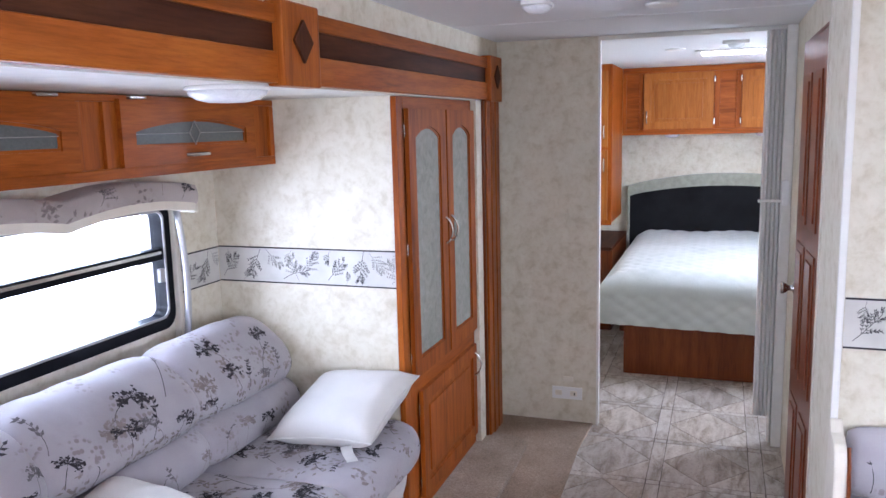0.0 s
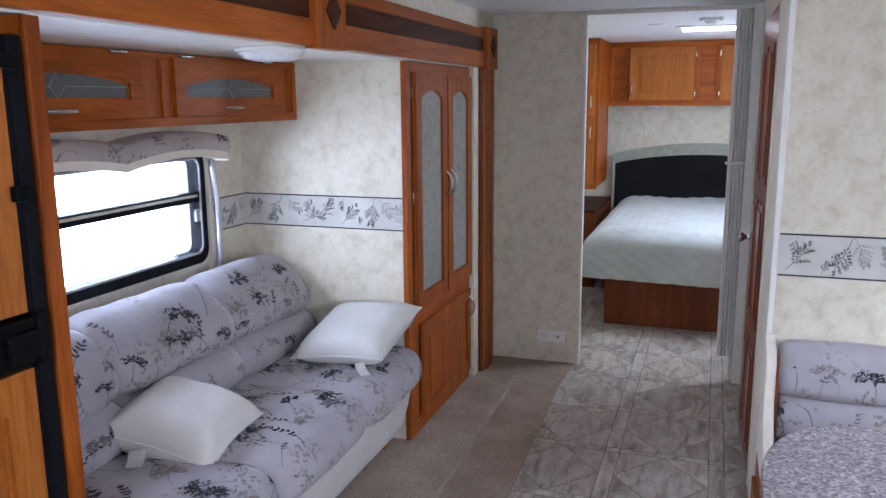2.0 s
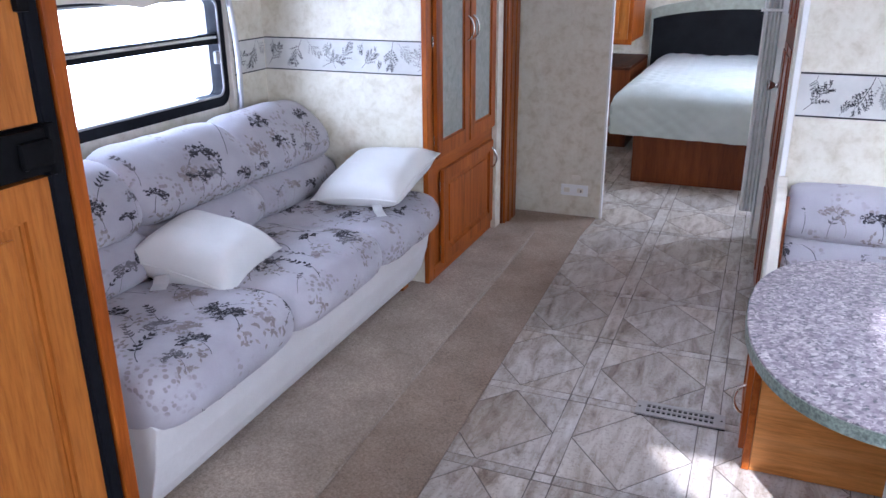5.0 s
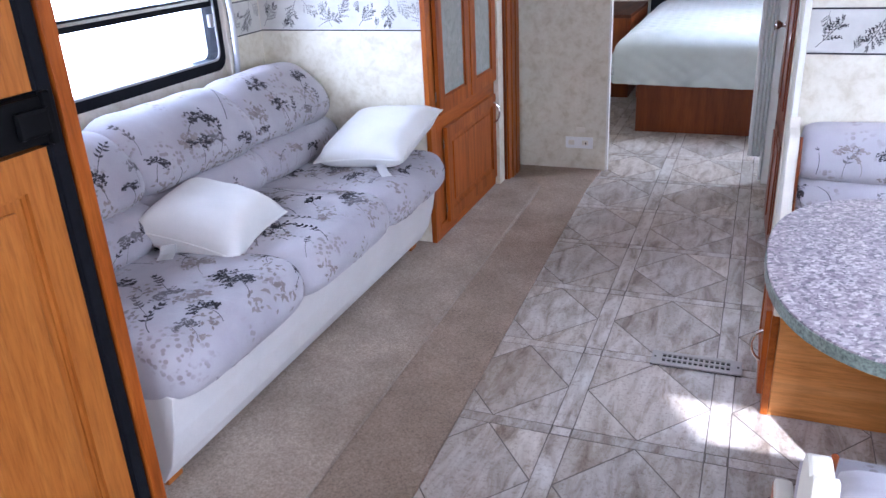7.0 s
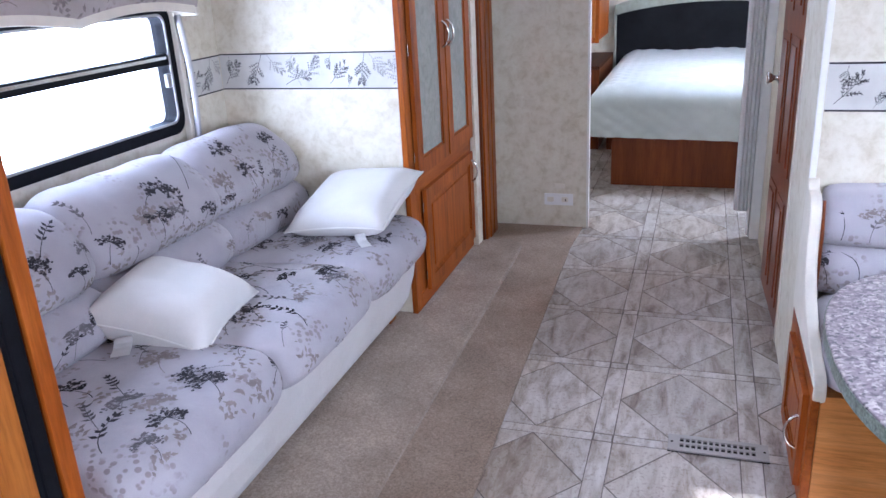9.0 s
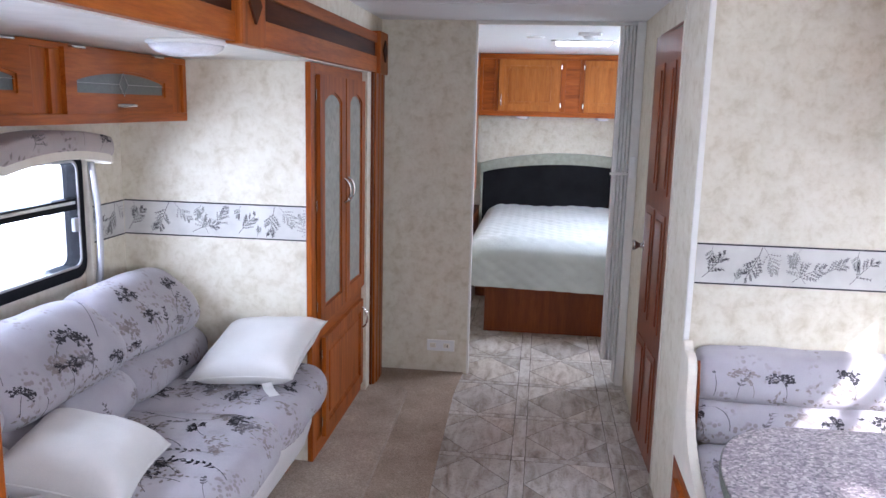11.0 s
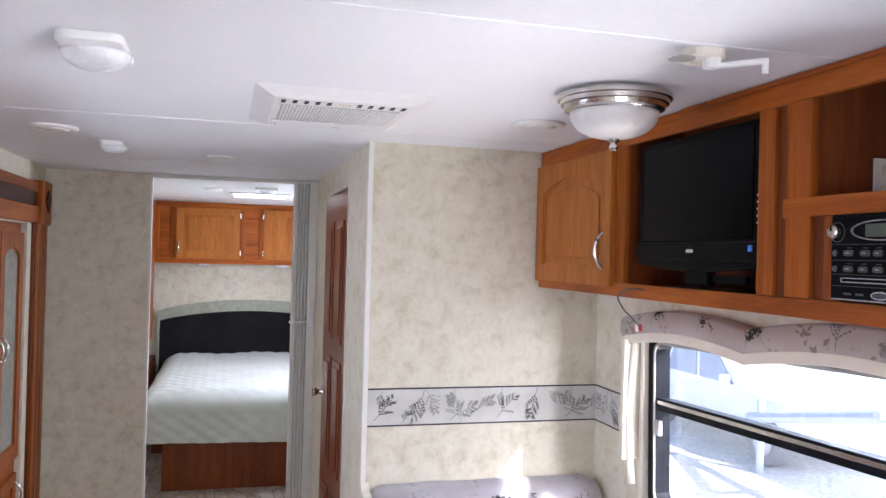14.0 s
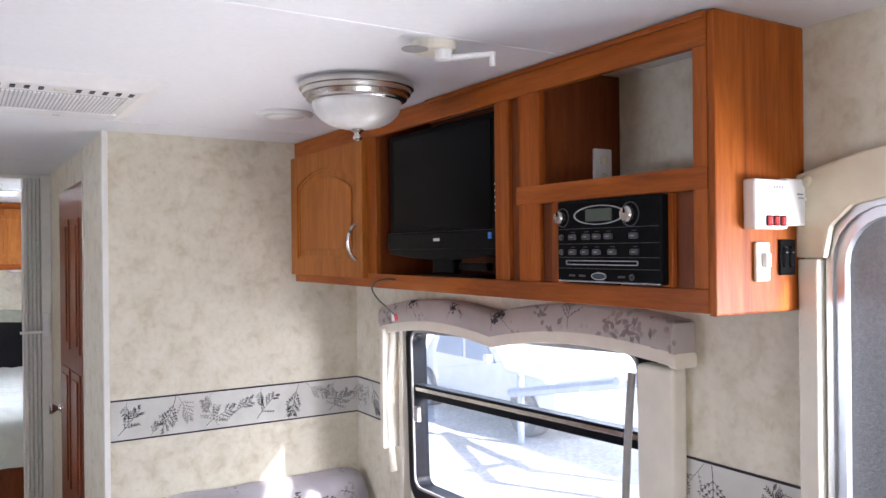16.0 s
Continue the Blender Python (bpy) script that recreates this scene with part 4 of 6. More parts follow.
def window(name, x, out, y0, y1, z0, z1, mid, label, vx, vy0, vy1, vtop, vlow, seed):
    """A radius-cornered slider window seen from inside, with its valance. out points into the room."""
    w = thing(name, (x, (y0 + y1) / 2, z0), label, "window", kind="structure")
    o = rounded(y0 - 0.010, y1 + 0.010, z0 - 0.012, z1 + 0.010, 0.06)
    i = rounded(y0 + 0.032, y1 - 0.032, z0 + 0.036, z1 - 0.032, 0.035)
    liner = rounded(y0 + 0.025, y1 - 0.025, z0 + 0.029, z1 - 0.025, 0.040)
    hollow = rounded(y0 + 0.0335, y1 - 0.0335, z0 + 0.0375, z1 - 0.0335, 0.034)
    part("window_liner", ring_prism(liner, hollow, "x", x + out * 0.0115, x + out * 0.016), GREY_PLASTIC, w, "thin grey inner lip of the frame")
    part("window_frame", ring_prism(o, i, "x", x - out * 0.045, x + out * 0.012), BLACK_METAL, w, "black metal window frame")
    part("window_bar", box(x - out * 0.035, x + out * 0.006, y0 + 0.032, y1 - 0.032, mid - 0.021, mid + 0.021, 0.004), BLACK_METAL, w, "black middle bar")
    part("bar_strip", box(x + out * 0.004, x + out * 0.009, y0 + 0.04, y1 - 0.04, mid + 0.001, mid + 0.013, 0.001), CHROME, w, "bright strip on the middle bar")
    for a, b in ((z0 + 0.03, mid - 0.021), (mid + 0.021, z1 - 0.03)):
        g = part("pane", box(x - out * 0.03, x - out * 0.027, y0 + 0.03, y1 - 0.03, a, b), GLASS, w)
        g.visible_shadow = False
    part("latch", box(x + out * 0.006, x + out * 0.022, y1 - 0.07, y1 - 0.045, mid - 0.10, mid - 0.05, 0.004), GREY_PLASTIC, w)
    v = thing("valance", (vx, (vy0 + vy1) / 2, vlow), "double-arched padded valance in sprig-printed fabric with a cream edge", "valance")
    n = 48
    ys = [vy0 + (vy1 - vy0) * k / n for k in range(n + 1)]
    low = [scallop(y, vy0, vy1, vlow, 0.030) for y in ys]
    top = [scallop(y, vy0, vy1, vtop, 0.034) for y in ys]
    edge = prism([(y, z) for y, z in zip(ys, low)] + [(y, z + 0.034) for y, z in reversed(list(zip(ys, low)))], "x", vx - out * 0.008, vx + out * 0.004, 0.003)
    part("cream_edge", edge, CREAM_PALE, v, "cream lower edge")
    face = bmesh.new()
    rows = []
    for y, a, b in zip(ys, low, top):
        row = []
        for k in range(9):
            s = k / 8
            bulge = 0.012 * math.sin(math.pi * (0.12 + 0.83 * s))
            row.append(face.verts.new((vx + out * bulge, y, a + 0.03 + (b - a - 0.03) * s)))
        row.append(face.verts.new((vx - out * (abs(vx - x) - 0.002), y, b)))
        rows.append(row)
    for p, q in zip(rows, rows[1:]):
        for k in range(9):
            face.faces.new((p[k], p[k + 1], q[k + 1], q[k]))
    fb = part("fabric_face", face, VALANCE_FABRIC, v, smooth=True)
    rng = random.Random(seed)
    spots = [((vx + out * 0.02, y + rng.uniform(-0.04, 0.04), scallop(y, vy0, vy1, vlow, 0.030) + rng.uniform(0.035, 0.06)), (0, rng.uniform(-0.8, 0.8), 1), *rng.choice((("bush", 0.105, 0), ("stem", 0.07, 0), ("clump", 0.11, 2), ("clump", 0.12, 2), ("umbel", 0.09, 0)))) for y in (vy0 + (vy1 - vy0) * (k + 0.5) / 11 for k in range(11))]
    print_on(fb, fb, spots, PRINTS, seed)
    for y_in, y_out in ((vy0 + 0.012, vy0 - 0.003), (vy1 - 0.012, vy1 + 0.003)):
        # the return to the wall: fabric above, cream roll below
        prof = [(x + out * 0.002, vlow + 0.028), (vx + out * 0.002, vlow + 0.028)]
        prof += [(vx + out * 0.012 * math.sin(math.pi * (0.12 + 0.83 * k / 6)), vlow + 0.03 + (vtop - vlow - 0.03) * k / 6) for k in range(7)]
        prof += [(x + out * 0.002, vtop)]
        part("end_panel", prism(prof, "y", y_in, y_out, 0.003), VALANCE_FABRIC, v)
        part("cream_end", prism(rounded(min(x + out * 0.002, vx + out * 0.006), max(x + out * 0.002, vx + out * 0.006), vlow - 0.001, vlow + 0.030, 0.010), "y", y_in, y_out + (0.002 if y_out > y_in else -0.002)), CREAM_PALE, v, "cream lower edge")
    if out < 0:
        for hung in (w, v):
            hung.rotation_euler.x = radians(-2.0)
            hung.location.z += 0.012
    return w


window("window_1", SLIDE_X, 1, WY0, WY1, WZ0, WZ1, 1.145, "black-framed slider window above the sofa", -1.705, 1.142, 2.352, 1.391, 1.296, 21)
window("window_2", XR, -1, RY0, RY1, RZ0, RZ1, 1.130, "black-framed slider window beside the dinette", 1.258, 0.570, 1.884, 1.408, 1.314, 22)
for x, out, y, za, zb in ((SLIDE_X, 1, 2.345, 0.84, 1.31), (XR, -1, 1.815, 0.80, 1.33)):
    bm = bmesh.new()
    box(x, x + out * 0.03, y - 0.012, y + 0.012, za - 0.2 if out > 0 else za - 0.1, zb, 0.004, bm=bm)
    solid("window_side_board", bm, CREAM_PALE, "cream board down the side of the window", "trim", kind="structure")
struct("window_side_panel", box(1.276, XR - 0.001, 0.592, 0.70, 0.66, 1.345, 0.014, 4), CREAM_PALE, "broad cream board beside the dinette window", "trim")
struct("window_side_panel", box(SLIDE_X, SLIDE_X + 0.012, 2.335, 2.372, 0.72, 1.36, 0.004), CREAM_PALE, "cream board beside the sofa window", "trim")
for x, out, y, za, zb in ((SLIDE_X, 1, 2.335, 0.80, 1.30), (XR, -1, 1.83, 0.84, 1.32), (XR, -1, 0.712, 0.62, 1.32)):
    pts = [(x + out * (0.045 + 0.015 * math.sin(3.0 * k / 12)), y + 0.01 * math.sin(2.5 * k / 12), zb + (za - zb) * k / 12) for k in range(13)]
    solid("curtain_strap", tube(pts, 0.013 if y > 1 else 0.009, 10), SILVER if out > 0 else GREY_PLASTIC if y < 1 else CREAM_PALE, "narrow folded curtain hanging beside the window", "curtain", "curtains at the windows", smooth=True)


struct("window_leg", box(1.238, XR, 1.838, 1.862, 0.92, 1.33, 0.004), CREAM_PALE, "cream leg under the end of the valance", "trim")


# ---- refrigerator at the near end of the slide-out ----
def fridge():
    r = thing("refrigerator", (-1.38, 0.37, 0.022), "absorption refrigerator with oak-panelled doors in a black frame", "refrigerator")
    part("body", box(-1.76, -1.03, 0.02, 0.672, 0.09, 1.66), BLACK_METAL, r)
    part("edge_frame", box(-1.03, -0.992, 0.642, 0.674, 0.09, 1.66, 0.004), BLACK_METAL, r, "black metal edge frame")
    for z0, z1 in ((0.12, 1.04), (1.15, 1.63)):
        d = framed_door("door", r, "x", -1.03, 0.04, 0.640, z0, z1, 1, OAK_LIGHT[2], OAK_LIGHT[2], stile=0.075, thick=0.03)
        part("trim", box(-1.03, -0.998, 0.633, 0.642, z0, z1), BLACK_METAL, d)
    part("hinge_plate", box(-1.03, -0.985, 0.04, 0.648, 1.05, 1.142, 0.006), BLACK_PLASTIC, r, "black centre strip with moulded latch")
    part("latch", box(-0.985, -0.968, 0.56, 0.635, 1.068, 1.122, 0.008), BLACK_PLASTIC, r)
    part("latch", box(-0.992, -0.975, 0.632, 0.652, 1.045, 1.15, 0.005), BLACK_PLASTIC, r)
    for z in (1.36, 1.60):
        part("latch", box(-0.998, -0.98, 0.620, 0.648, z, z + 0.03, 0.004), BLACK_PLASTIC, r)


fridge()
panel_end = thing("end_panel", (-1.4, 0.72, 0.022), "stained oak end panel between refrigerator and sofa", "panel")
part("board", box(-1.80, -0.995, 0.679, 0.712, 0.022, SLIDE_Z - 0.003), OAK[2], panel_end)
part("edge_strip", box(-0.995, -0.984, 0.677, 0.714, 0.022, SLIDE_Z - 0.003, 0.003), OAK[2], panel_end)


# ---- dinette ----
def bench(name_label, y_wall, d, seed):
    """A dinette bench whose back stands at y_wall; d is the way the sitter faces along y."""
    b = thing("dinette_bench", (0.86, y_wall + d * 0.25, 0.0), name_label, "bench", "dinette benches")
    front = y_wall + d * 0.53
    part("base", box(0.425, XR - 0.012, y_wall + d * 0.004, front, 0.0, 0.345, 0.002), BASE_WOOD_LIT, b, "plywood base with the sun's bounce in its light colour")
    side = part("side_panel", box(0.403, 0.424, y_wall + d * 0.02, front + d * 0.003, 0.0, 0.37, 0.002), OAK, b)
    y0, y1 = sorted((y_wall + d * 0.12, front - d * 0.03))
    dr = framed_door("side_door", side, "x", 0.403, y0, y1, 0.05, 0.33, -1, OAK[2], OAK[2], stile=0.045, thick=0.016)
    hx, hy = 0.387, front - d * 0.06
    part("handle", arc_handle((hx, hy, 0.15), (hx, hy, 0.25), (-1, 0, 0), 0.005, 0.03), CHROME, side, "bowed nickel pull")
    # padded white end board: tall at the back, curving down along the seat
    pts = [(0.0, 0.30), (0.30, 0.30), (0.45, 0.302), (0.515, 0.318), (0.535, 0.355), (0.505, 0.395), (0.40, 0.415), (0.29, 0.45), (0.20, 0.51), (0.15, 0.58), (0.135, 0.70), (0.11, 0.748), (0.05, 0.757), (0.0, 0.75)]
    ring = [(y_wall + d * (u + 0.004), v) for u, v in [tuple(p) for p in catmull(pts, 4)]]
    part("end_board", prism(ring, "x", 0.404, 0.436, 0.006), CREAM_PALE, b, "cream padded vinyl end board")
    seat = [(y_wall + d * u, v) for u, v in ((0.10, 0.345), (0.45, 0.342), (0.53, 0.355), (0.565, 0.395), (0.55, 0.44), (0.45, 0.462), (0.10, 0.458))]
    lower = [(y_wall + d * u, v) for u, v in ((0.012, 0.44), (0.10, 0.455), (0.150, 0.49), (0.150, 0.56), (0.11, 0.605), (0.012, 0.60))]
    upper = [(y_wall + d * u, v) for u, v in ((0.012, 0.58), (0.09, 0.595), (0.135, 0.63), (0.14, 0.69), (0.11, 0.745), (0.06, 0.766), (0.012, 0.755))]
    obs = [part("seat_cushion", cushion(seat, 0.436, XR - 0.014, seed=seed, axis="x", power=16), SOFA_FABRIC, b, smooth=True),
           part("lower_back", cushion(lower, 0.438, XR - 0.014, seed=seed + 1, axis="x", power=16), SOFA_FABRIC, b, smooth=True),
           part("upper_back", cushion(upper, 0.438, XR - 0.014, seed=seed + 2, axis="x", power=16, wobble=0.01), SOFA_FABRIC, b, smooth=True)]
    rng = random.Random(seed)
    for n, ob in enumerate(obs):
        pts = [(0.47 + k * 0.085 + rng.uniform(-0.03, 0.03), y_wall + d * (0.3 if n == 0 else 0.2), (0.48, 0.50, 0.615)[n] + rng.uniform(-0.025, 0.025)) for k in range(10)]
        print_on(ob, ob, scatter(seed + n, pts, (0.2, d * 0.2, 1), (0.10, 0.135)), PRINTS, seed + n)
    part("piping", tube([(0.440, y_wall + d * 0.148, z) for z in (0.46, 0.55, 0.65)] + [(0.440, y_wall + d * 0.12, 0.745)], 0.005), OAK_DARK[2], b, "brown piping on the cushion edge")
    return b


bench("dinette bench with sprig-printed cushions against the bathroom wall", DIN_Y, -1, 31)
bench("dinette bench with sprig-printed cushions and its cream back to the kitchen", 0.36, 1, 41)


def table():
    t = thing("dinette_table", (0.85, 1.25, 0.0), "dinette table with a rounded granite-look laminate top", "table")
    out = []
    for k in range(33):
        a = math.pi / 2 + math.pi * k / 32
        ca, sa = math.cos(a), math.sin(a)
        x = 0.70 + 0.347 * math.copysign(abs(ca) ** 0.72, ca)
        y = 1.245 + 0.44 * math.copysign(abs(sa) ** 0.86, sa)
        out.append((x, y))
    out += [(XR - 0.03, 0.805), (XR - 0.03, 1.685)]
    part("tabletop", prism(out, "z", 0.672, 0.702, 0.003), LAMINATE, t)
    edge = [(x, y) for x, y in out[:33]]
    band = ring_prism([(x + (x - 0.9) * 0.004, 1.245 + (y - 1.245) * 1.006) for x, y in edge] + [(XR - 0.029, 0.802), (XR - 0.029, 1.688)], edge + [(XR - 0.031, 0.806), (XR - 0.031, 1.684)], "z", 0.6735, 0.6985)
    part("edge_band", band, TABLE_EDGE, t, "green-grey speckled edge band")
    part("table_rail", box(XR - 0.03, XR - 0.008, 0.95, 1.55, 0.62, 0.672, 0.004), WHITE_PLASTIC, t, "wall rail that holds the table")
    part("leg", lathe([(0.03, 0.0), (0.03, 0.672)], (0.72, 1.245, 0), steps=20), SILVER, t, "tubular metal leg", smooth=True)
    part("leg_socket", lathe([(0.09, 0.0), (0.085, 0.012), (0.04, 0.02), (0.035, 0.06)], (0.72, 1.245, 0), steps=24), SILVER, t, smooth=True)


TABLE_EDGE = plain("speckled_green_edge", (0.20, 0.24, 0.20), 0.35, vary=0.6, scale=150)
table()


# ---- TV cabinet over the dinette window ----
CX, CY0, CY1, CZ0 = 1.073, 0.332, DIN_Y - 0.003, 1.487


def tv_cabinet():
    c = thing("tv_cabinet", (1.19, 1.27, CZ0), "stained oak overhead cabinet with a television bay and an open cubby", "cabinet")
    f, back = CX, CX + 0.018
    part("bottom_board", box(back, XR - 0.003, CY0, CY1, CZ0 + 0.006, CZ0 + 0.024), OAK[1], c)
    part("end_panel", box(CX + 0.001, XR - 0.003, CY0 - 0.016, CY0, CZ0 - 0.004, CE - 0.002, 0.004), OAK[2], c, "oak end panel with a rounded lower corner")
    # dividers and bay back in dark oak: the interior's shade put into the colour
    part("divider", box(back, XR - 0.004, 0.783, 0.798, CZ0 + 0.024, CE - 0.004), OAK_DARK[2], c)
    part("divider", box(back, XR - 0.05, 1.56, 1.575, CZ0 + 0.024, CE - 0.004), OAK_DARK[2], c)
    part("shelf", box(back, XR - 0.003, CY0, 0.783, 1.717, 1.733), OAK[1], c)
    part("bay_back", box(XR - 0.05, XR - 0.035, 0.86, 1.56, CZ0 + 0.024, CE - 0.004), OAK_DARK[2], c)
    # face frame
    rails = [(CY0, CY1, CZ0, 1.528), (CY0, CY1, 1.941, CE - 0.003), (CY0, 0.86, 1.697, 1.737)]
    stiles = [(CY0, 0.362, 1.5285, 1.9405), (0.778, 0.851, 1.5285, 1.9405), (0.889, 0.943, 1.5285, 1.9405), (1.553, 1.615, 1.5285, 1.9405), (0.704, 0.738, 1.5285, 1.6965), (0.408, 0.432, 1.5285, 1.6965), (2.19, CY1, 1.5285, 1.9405)]
    for y0, y1, z0, z1 in rails:
        part("rail", box(f, back, y0, y1, z0, z1, 0.002), OAK[1], c)
    for y0, y1, z0, z1 in stiles:
        part("stile", box(f + 0.0006, back, y0, y1, z0, z1, 0.002), OAK[2], c)
    # recesses between stiles, their shade also given by the darker oak
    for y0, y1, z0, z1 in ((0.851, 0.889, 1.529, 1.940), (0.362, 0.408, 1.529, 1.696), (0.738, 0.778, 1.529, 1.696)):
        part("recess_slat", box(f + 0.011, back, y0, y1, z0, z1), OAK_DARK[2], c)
    part("moulding", box(CX - 0.008, CX, CY0, 1.25, CE - 0.014, CE - 0.003, 0.002), OAK[1], c)
    d = framed_door("door", c, "x", f, 1.612, 2.205, 1.515, 1.937, -1, OAK_LIGHT[2], OAK_LIGHT[2], arch=0.05, stile=0.058)
    part("handle", arc_handle((f - 0.018, 1.655, 1.57), (f - 0.018, 1.655, 1.68), (-1, 0, 0), 0.006, 0.028), CHROME, d, "bowed nickel pull")


tv_cabinet()


def television():
    t = thing("television", (1.12, 1.24, 1.50), "black flat-panel television standing in its oak bay", "television")
    x = 1.102
    part("case", box(x, x + 0.05, 0.955, 1.522, 1.585, 1.935, 0.012, 3), BLACK_PLASTIC, t)
    part("screen", box(x - 0.003, x + 0.002, 0.995, 1.485, 1.655, 1.915), SCREEN, t, "unlit dark screen")
    part("lower_bezel", box(x - 0.008, x + 0.004, 0.957, 1.52, 1.60, 1.648, 0.005), BLACK_PLASTIC, t)
    part("speaker_lip", prism([(0.965, 1.603)] + [(0.965 + 0.547 * k / 12, 1.588 - 0.016 * math.sin(math.pi * k / 12)) for k in range(13)] + [(1.512, 1.603)], "x", x - 0.006, x + 0.02, 0.003), BLACK_PLASTIC, t, "curved lower edge of the case")
    part("badge", box(x - 0.0095, x - 0.007, 1.225, 1.255, 1.622, 1.630), WHITE_PLASTIC, t, "small pale badge")
    part("sticker", box(x - 0.0095, x - 0.007, 0.985, 1.0, 1.625, 1.64), BLUE, t, "small blue sticker")
    for k in range(5):
        part("button", box(x - 0.004, x + 0.001, 0.968, 0.978, 1.69 + k * 0.016, 1.694 + k * 0.016), WHITE_PLASTIC, t)
    part("neck", box(x + 0.01, x + 0.04, 1.19, 1.29, 1.535, 1.60, 0.005), BLACK_PLASTIC, t)
    part("foot", prism(rounded(x - 0.004, x + 0.12, 1.08, 1.40, 0.05), "z", 1.5115, 1.530, 0.006), BLACK_PLASTIC, t)
    part("socket_panel", box(x + 0.022, x + 0.04, 1.05, 1.18, 1.545, 1.565, 0.003), BLACK_PLASTIC, t)


BLUE = plain("blue_sticker", (0.05, 0.2, 0.6), 0.4)
television()


def stereo():
    s = thing("stereo", (1.05, 0.56, 1.527), "black wall-mounted stereo with silver knobs and an oval display", "stereo")
    x, y0, y1, z0, z1 = CX - 0.016, 0.418, 0.701, 1.532, 1.696
    part("faceplate", box(x, CX + 0.12, y0, y1, z0, z1, 0.006, 3), BLACK_PLASTIC, s)

    def ellipse(y, z, a, b, n=28):
        return [(y + a * math.cos(q), z + b * math.sin(q)) for q in (2 * math.pi * k / n for k in range(n))]

    part("display_ring", ring_prism(ellipse(0.577, 1.664, 0.070, 0.019), ellipse(0.577, 1.664, 0.0675, 0.0172), "x", x - 0.003, x), SILVER, s, "oval silver ring")
    part("display", box(x - 0.002, x + 0.001, 0.541, 0.613, 1.652, 1.676), DISPLAY, s, "grey-green display")
    for y, r in ((0.494, 0.0155), (0.683, 0.013)):
        k = part("knob", lathe([(r, 0), (r, -0.012), (r * 0.8, -0.016), (0.001, -0.016)], (x, y, 1.662), "x", 18), CHROME, s, "silver knob")
        part("knob_mark", box(x - 0.0175, x - 0.0155, y - 0.0012, y + 0.0012, 1.664, 1.674), BLACK_PLASTIC, k)
        part("dial_ring", ring_prism(ellipse(y, 1.662, r * 1.5, r * 1.5, 20), ellipse(y, 1.662, r * 1.38, r * 1.38, 20), "x", x - 0.0015, x), STEREO_GREY, s)
    for z, ys in ((1.622, (0.652, 0.612, 0.582, 0.550, 0.484)), (1.592, (0.652, 0.616, 0.582, 0.540, 0.482))):
        for y in ys:
            b = part("button", box(x - 0.005, x + 0.001, y - 0.011, y + 0.011, z - 0.0055, z + 0.0055, 0.003, 2), STEREO_GREY, s)
            part("button_mark", box(x - 0.0056, x - 0.0045, y - 0.004, y + 0.004, z - 0.001, z + 0.001), GREY_PLASTIC, b)
            part("print_line", box(x - 0.0006, x + 0.001, y - 0.006, y + 0.006, z + 0.0092, z + 0.0105), STEREO_GREY, s)
        part("button", lathe([(0.006, 0), (0.006, -0.004), (0.001, -0.005)], (x, 0.686, z), "x", 12), STEREO_GREY, s)
    part("disc_slot", ring_prism(rounded(0.474, 0.672, 1.5665, 1.5755, 0.0035), rounded(0.476, 0.670, 1.568, 1.574, 0.0025), "x", x - 0.002, x), SILVER, s, "disc slot with a bright edge")
    for z in (1.581, 1.608, 1.638, 1.559):
        part("groove", box(x - 0.0012, x + 0.001, 0.424, 0.695, z, z + 0.001), STEREO_GREY, s)
    part("badge", prism(ellipse(0.577, 1.545, 0.021, 0.0075, 20), "x", x - 0.002, x), SILVER, s, "oval silver badge")
    part("badge_field", prism(ellipse(0.577, 1.545, 0.018, 0.0055, 20), "x", x - 0.0028, x - 0.002), STEREO_GREY, s)
    for y in (0.655, 0.625, 0.517):
        part("port", box(x - 0.0015, x + 0.001, y - 0.009, y + 0.009, 1.543, 1.547), STEREO_GREY, s)
    part("jack", lathe([(0.006, 0), (0.006, -0.003), (0.003, -0.003), (0.003, 0.0)], (x, 0.49, 1.545), "x", 12), STEREO_GREY, s)
    part("lower_lip", box(x - 0.002, x + 0.002, y0 + 0.004, y1 - 0.004, z0 + 0.001, z0 + 0.0035, 0.001, 1), SILVER, s, "thin bright lower edge")


STEREO_GREY = plain("dark_grey_plastic", (0.05, 0.05, 0.056), 0.35, vary=0.1)
DISPLAY = plain("lcd_glass", (0.10, 0.12, 0.10), 0.2, vary=0.05)
stereo()


# ---- switches and sensors on the cabinet's end ----
EY = CY0 - 0.016
tank = thing("tank_monitor", (1.186, EY, 1.63), "white tank monitor panel with three red switches", "control panel")
part("case", box(1.142, 1.232, EY - 0.026, EY, 1.629, 1.715, 0.006, 3), WHITE_PLASTIC, tank)
for k in range(3):
    sw = part("switch", box(1.172 + k * 0.019, 1.185 + k * 0.019, EY - 0.030, EY - 0.025, 1.636, 1.651, 0.002, 1), RED, tank, "red rocker switch")
    part("switch_frame", ring_prism(rounded(1.1705 + k * 0.019, 1.1865 + k * 0.019, 1.6345, 1.6525, 0.003), rounded(1.172 + k * 0.019, 1.185 + k * 0.019, 1.636, 1.651, 0.002), "y", EY - 0.0275, EY - 0.025), BLACK_PLASTIC, tank)
for k in range(4):
    part("slot", box(1.192 + k * 0.007, 1.196 + k * 0.007, EY - 0.0268, EY - 0.025, 1.699, 1.704), GREY_PLASTIC, tank)
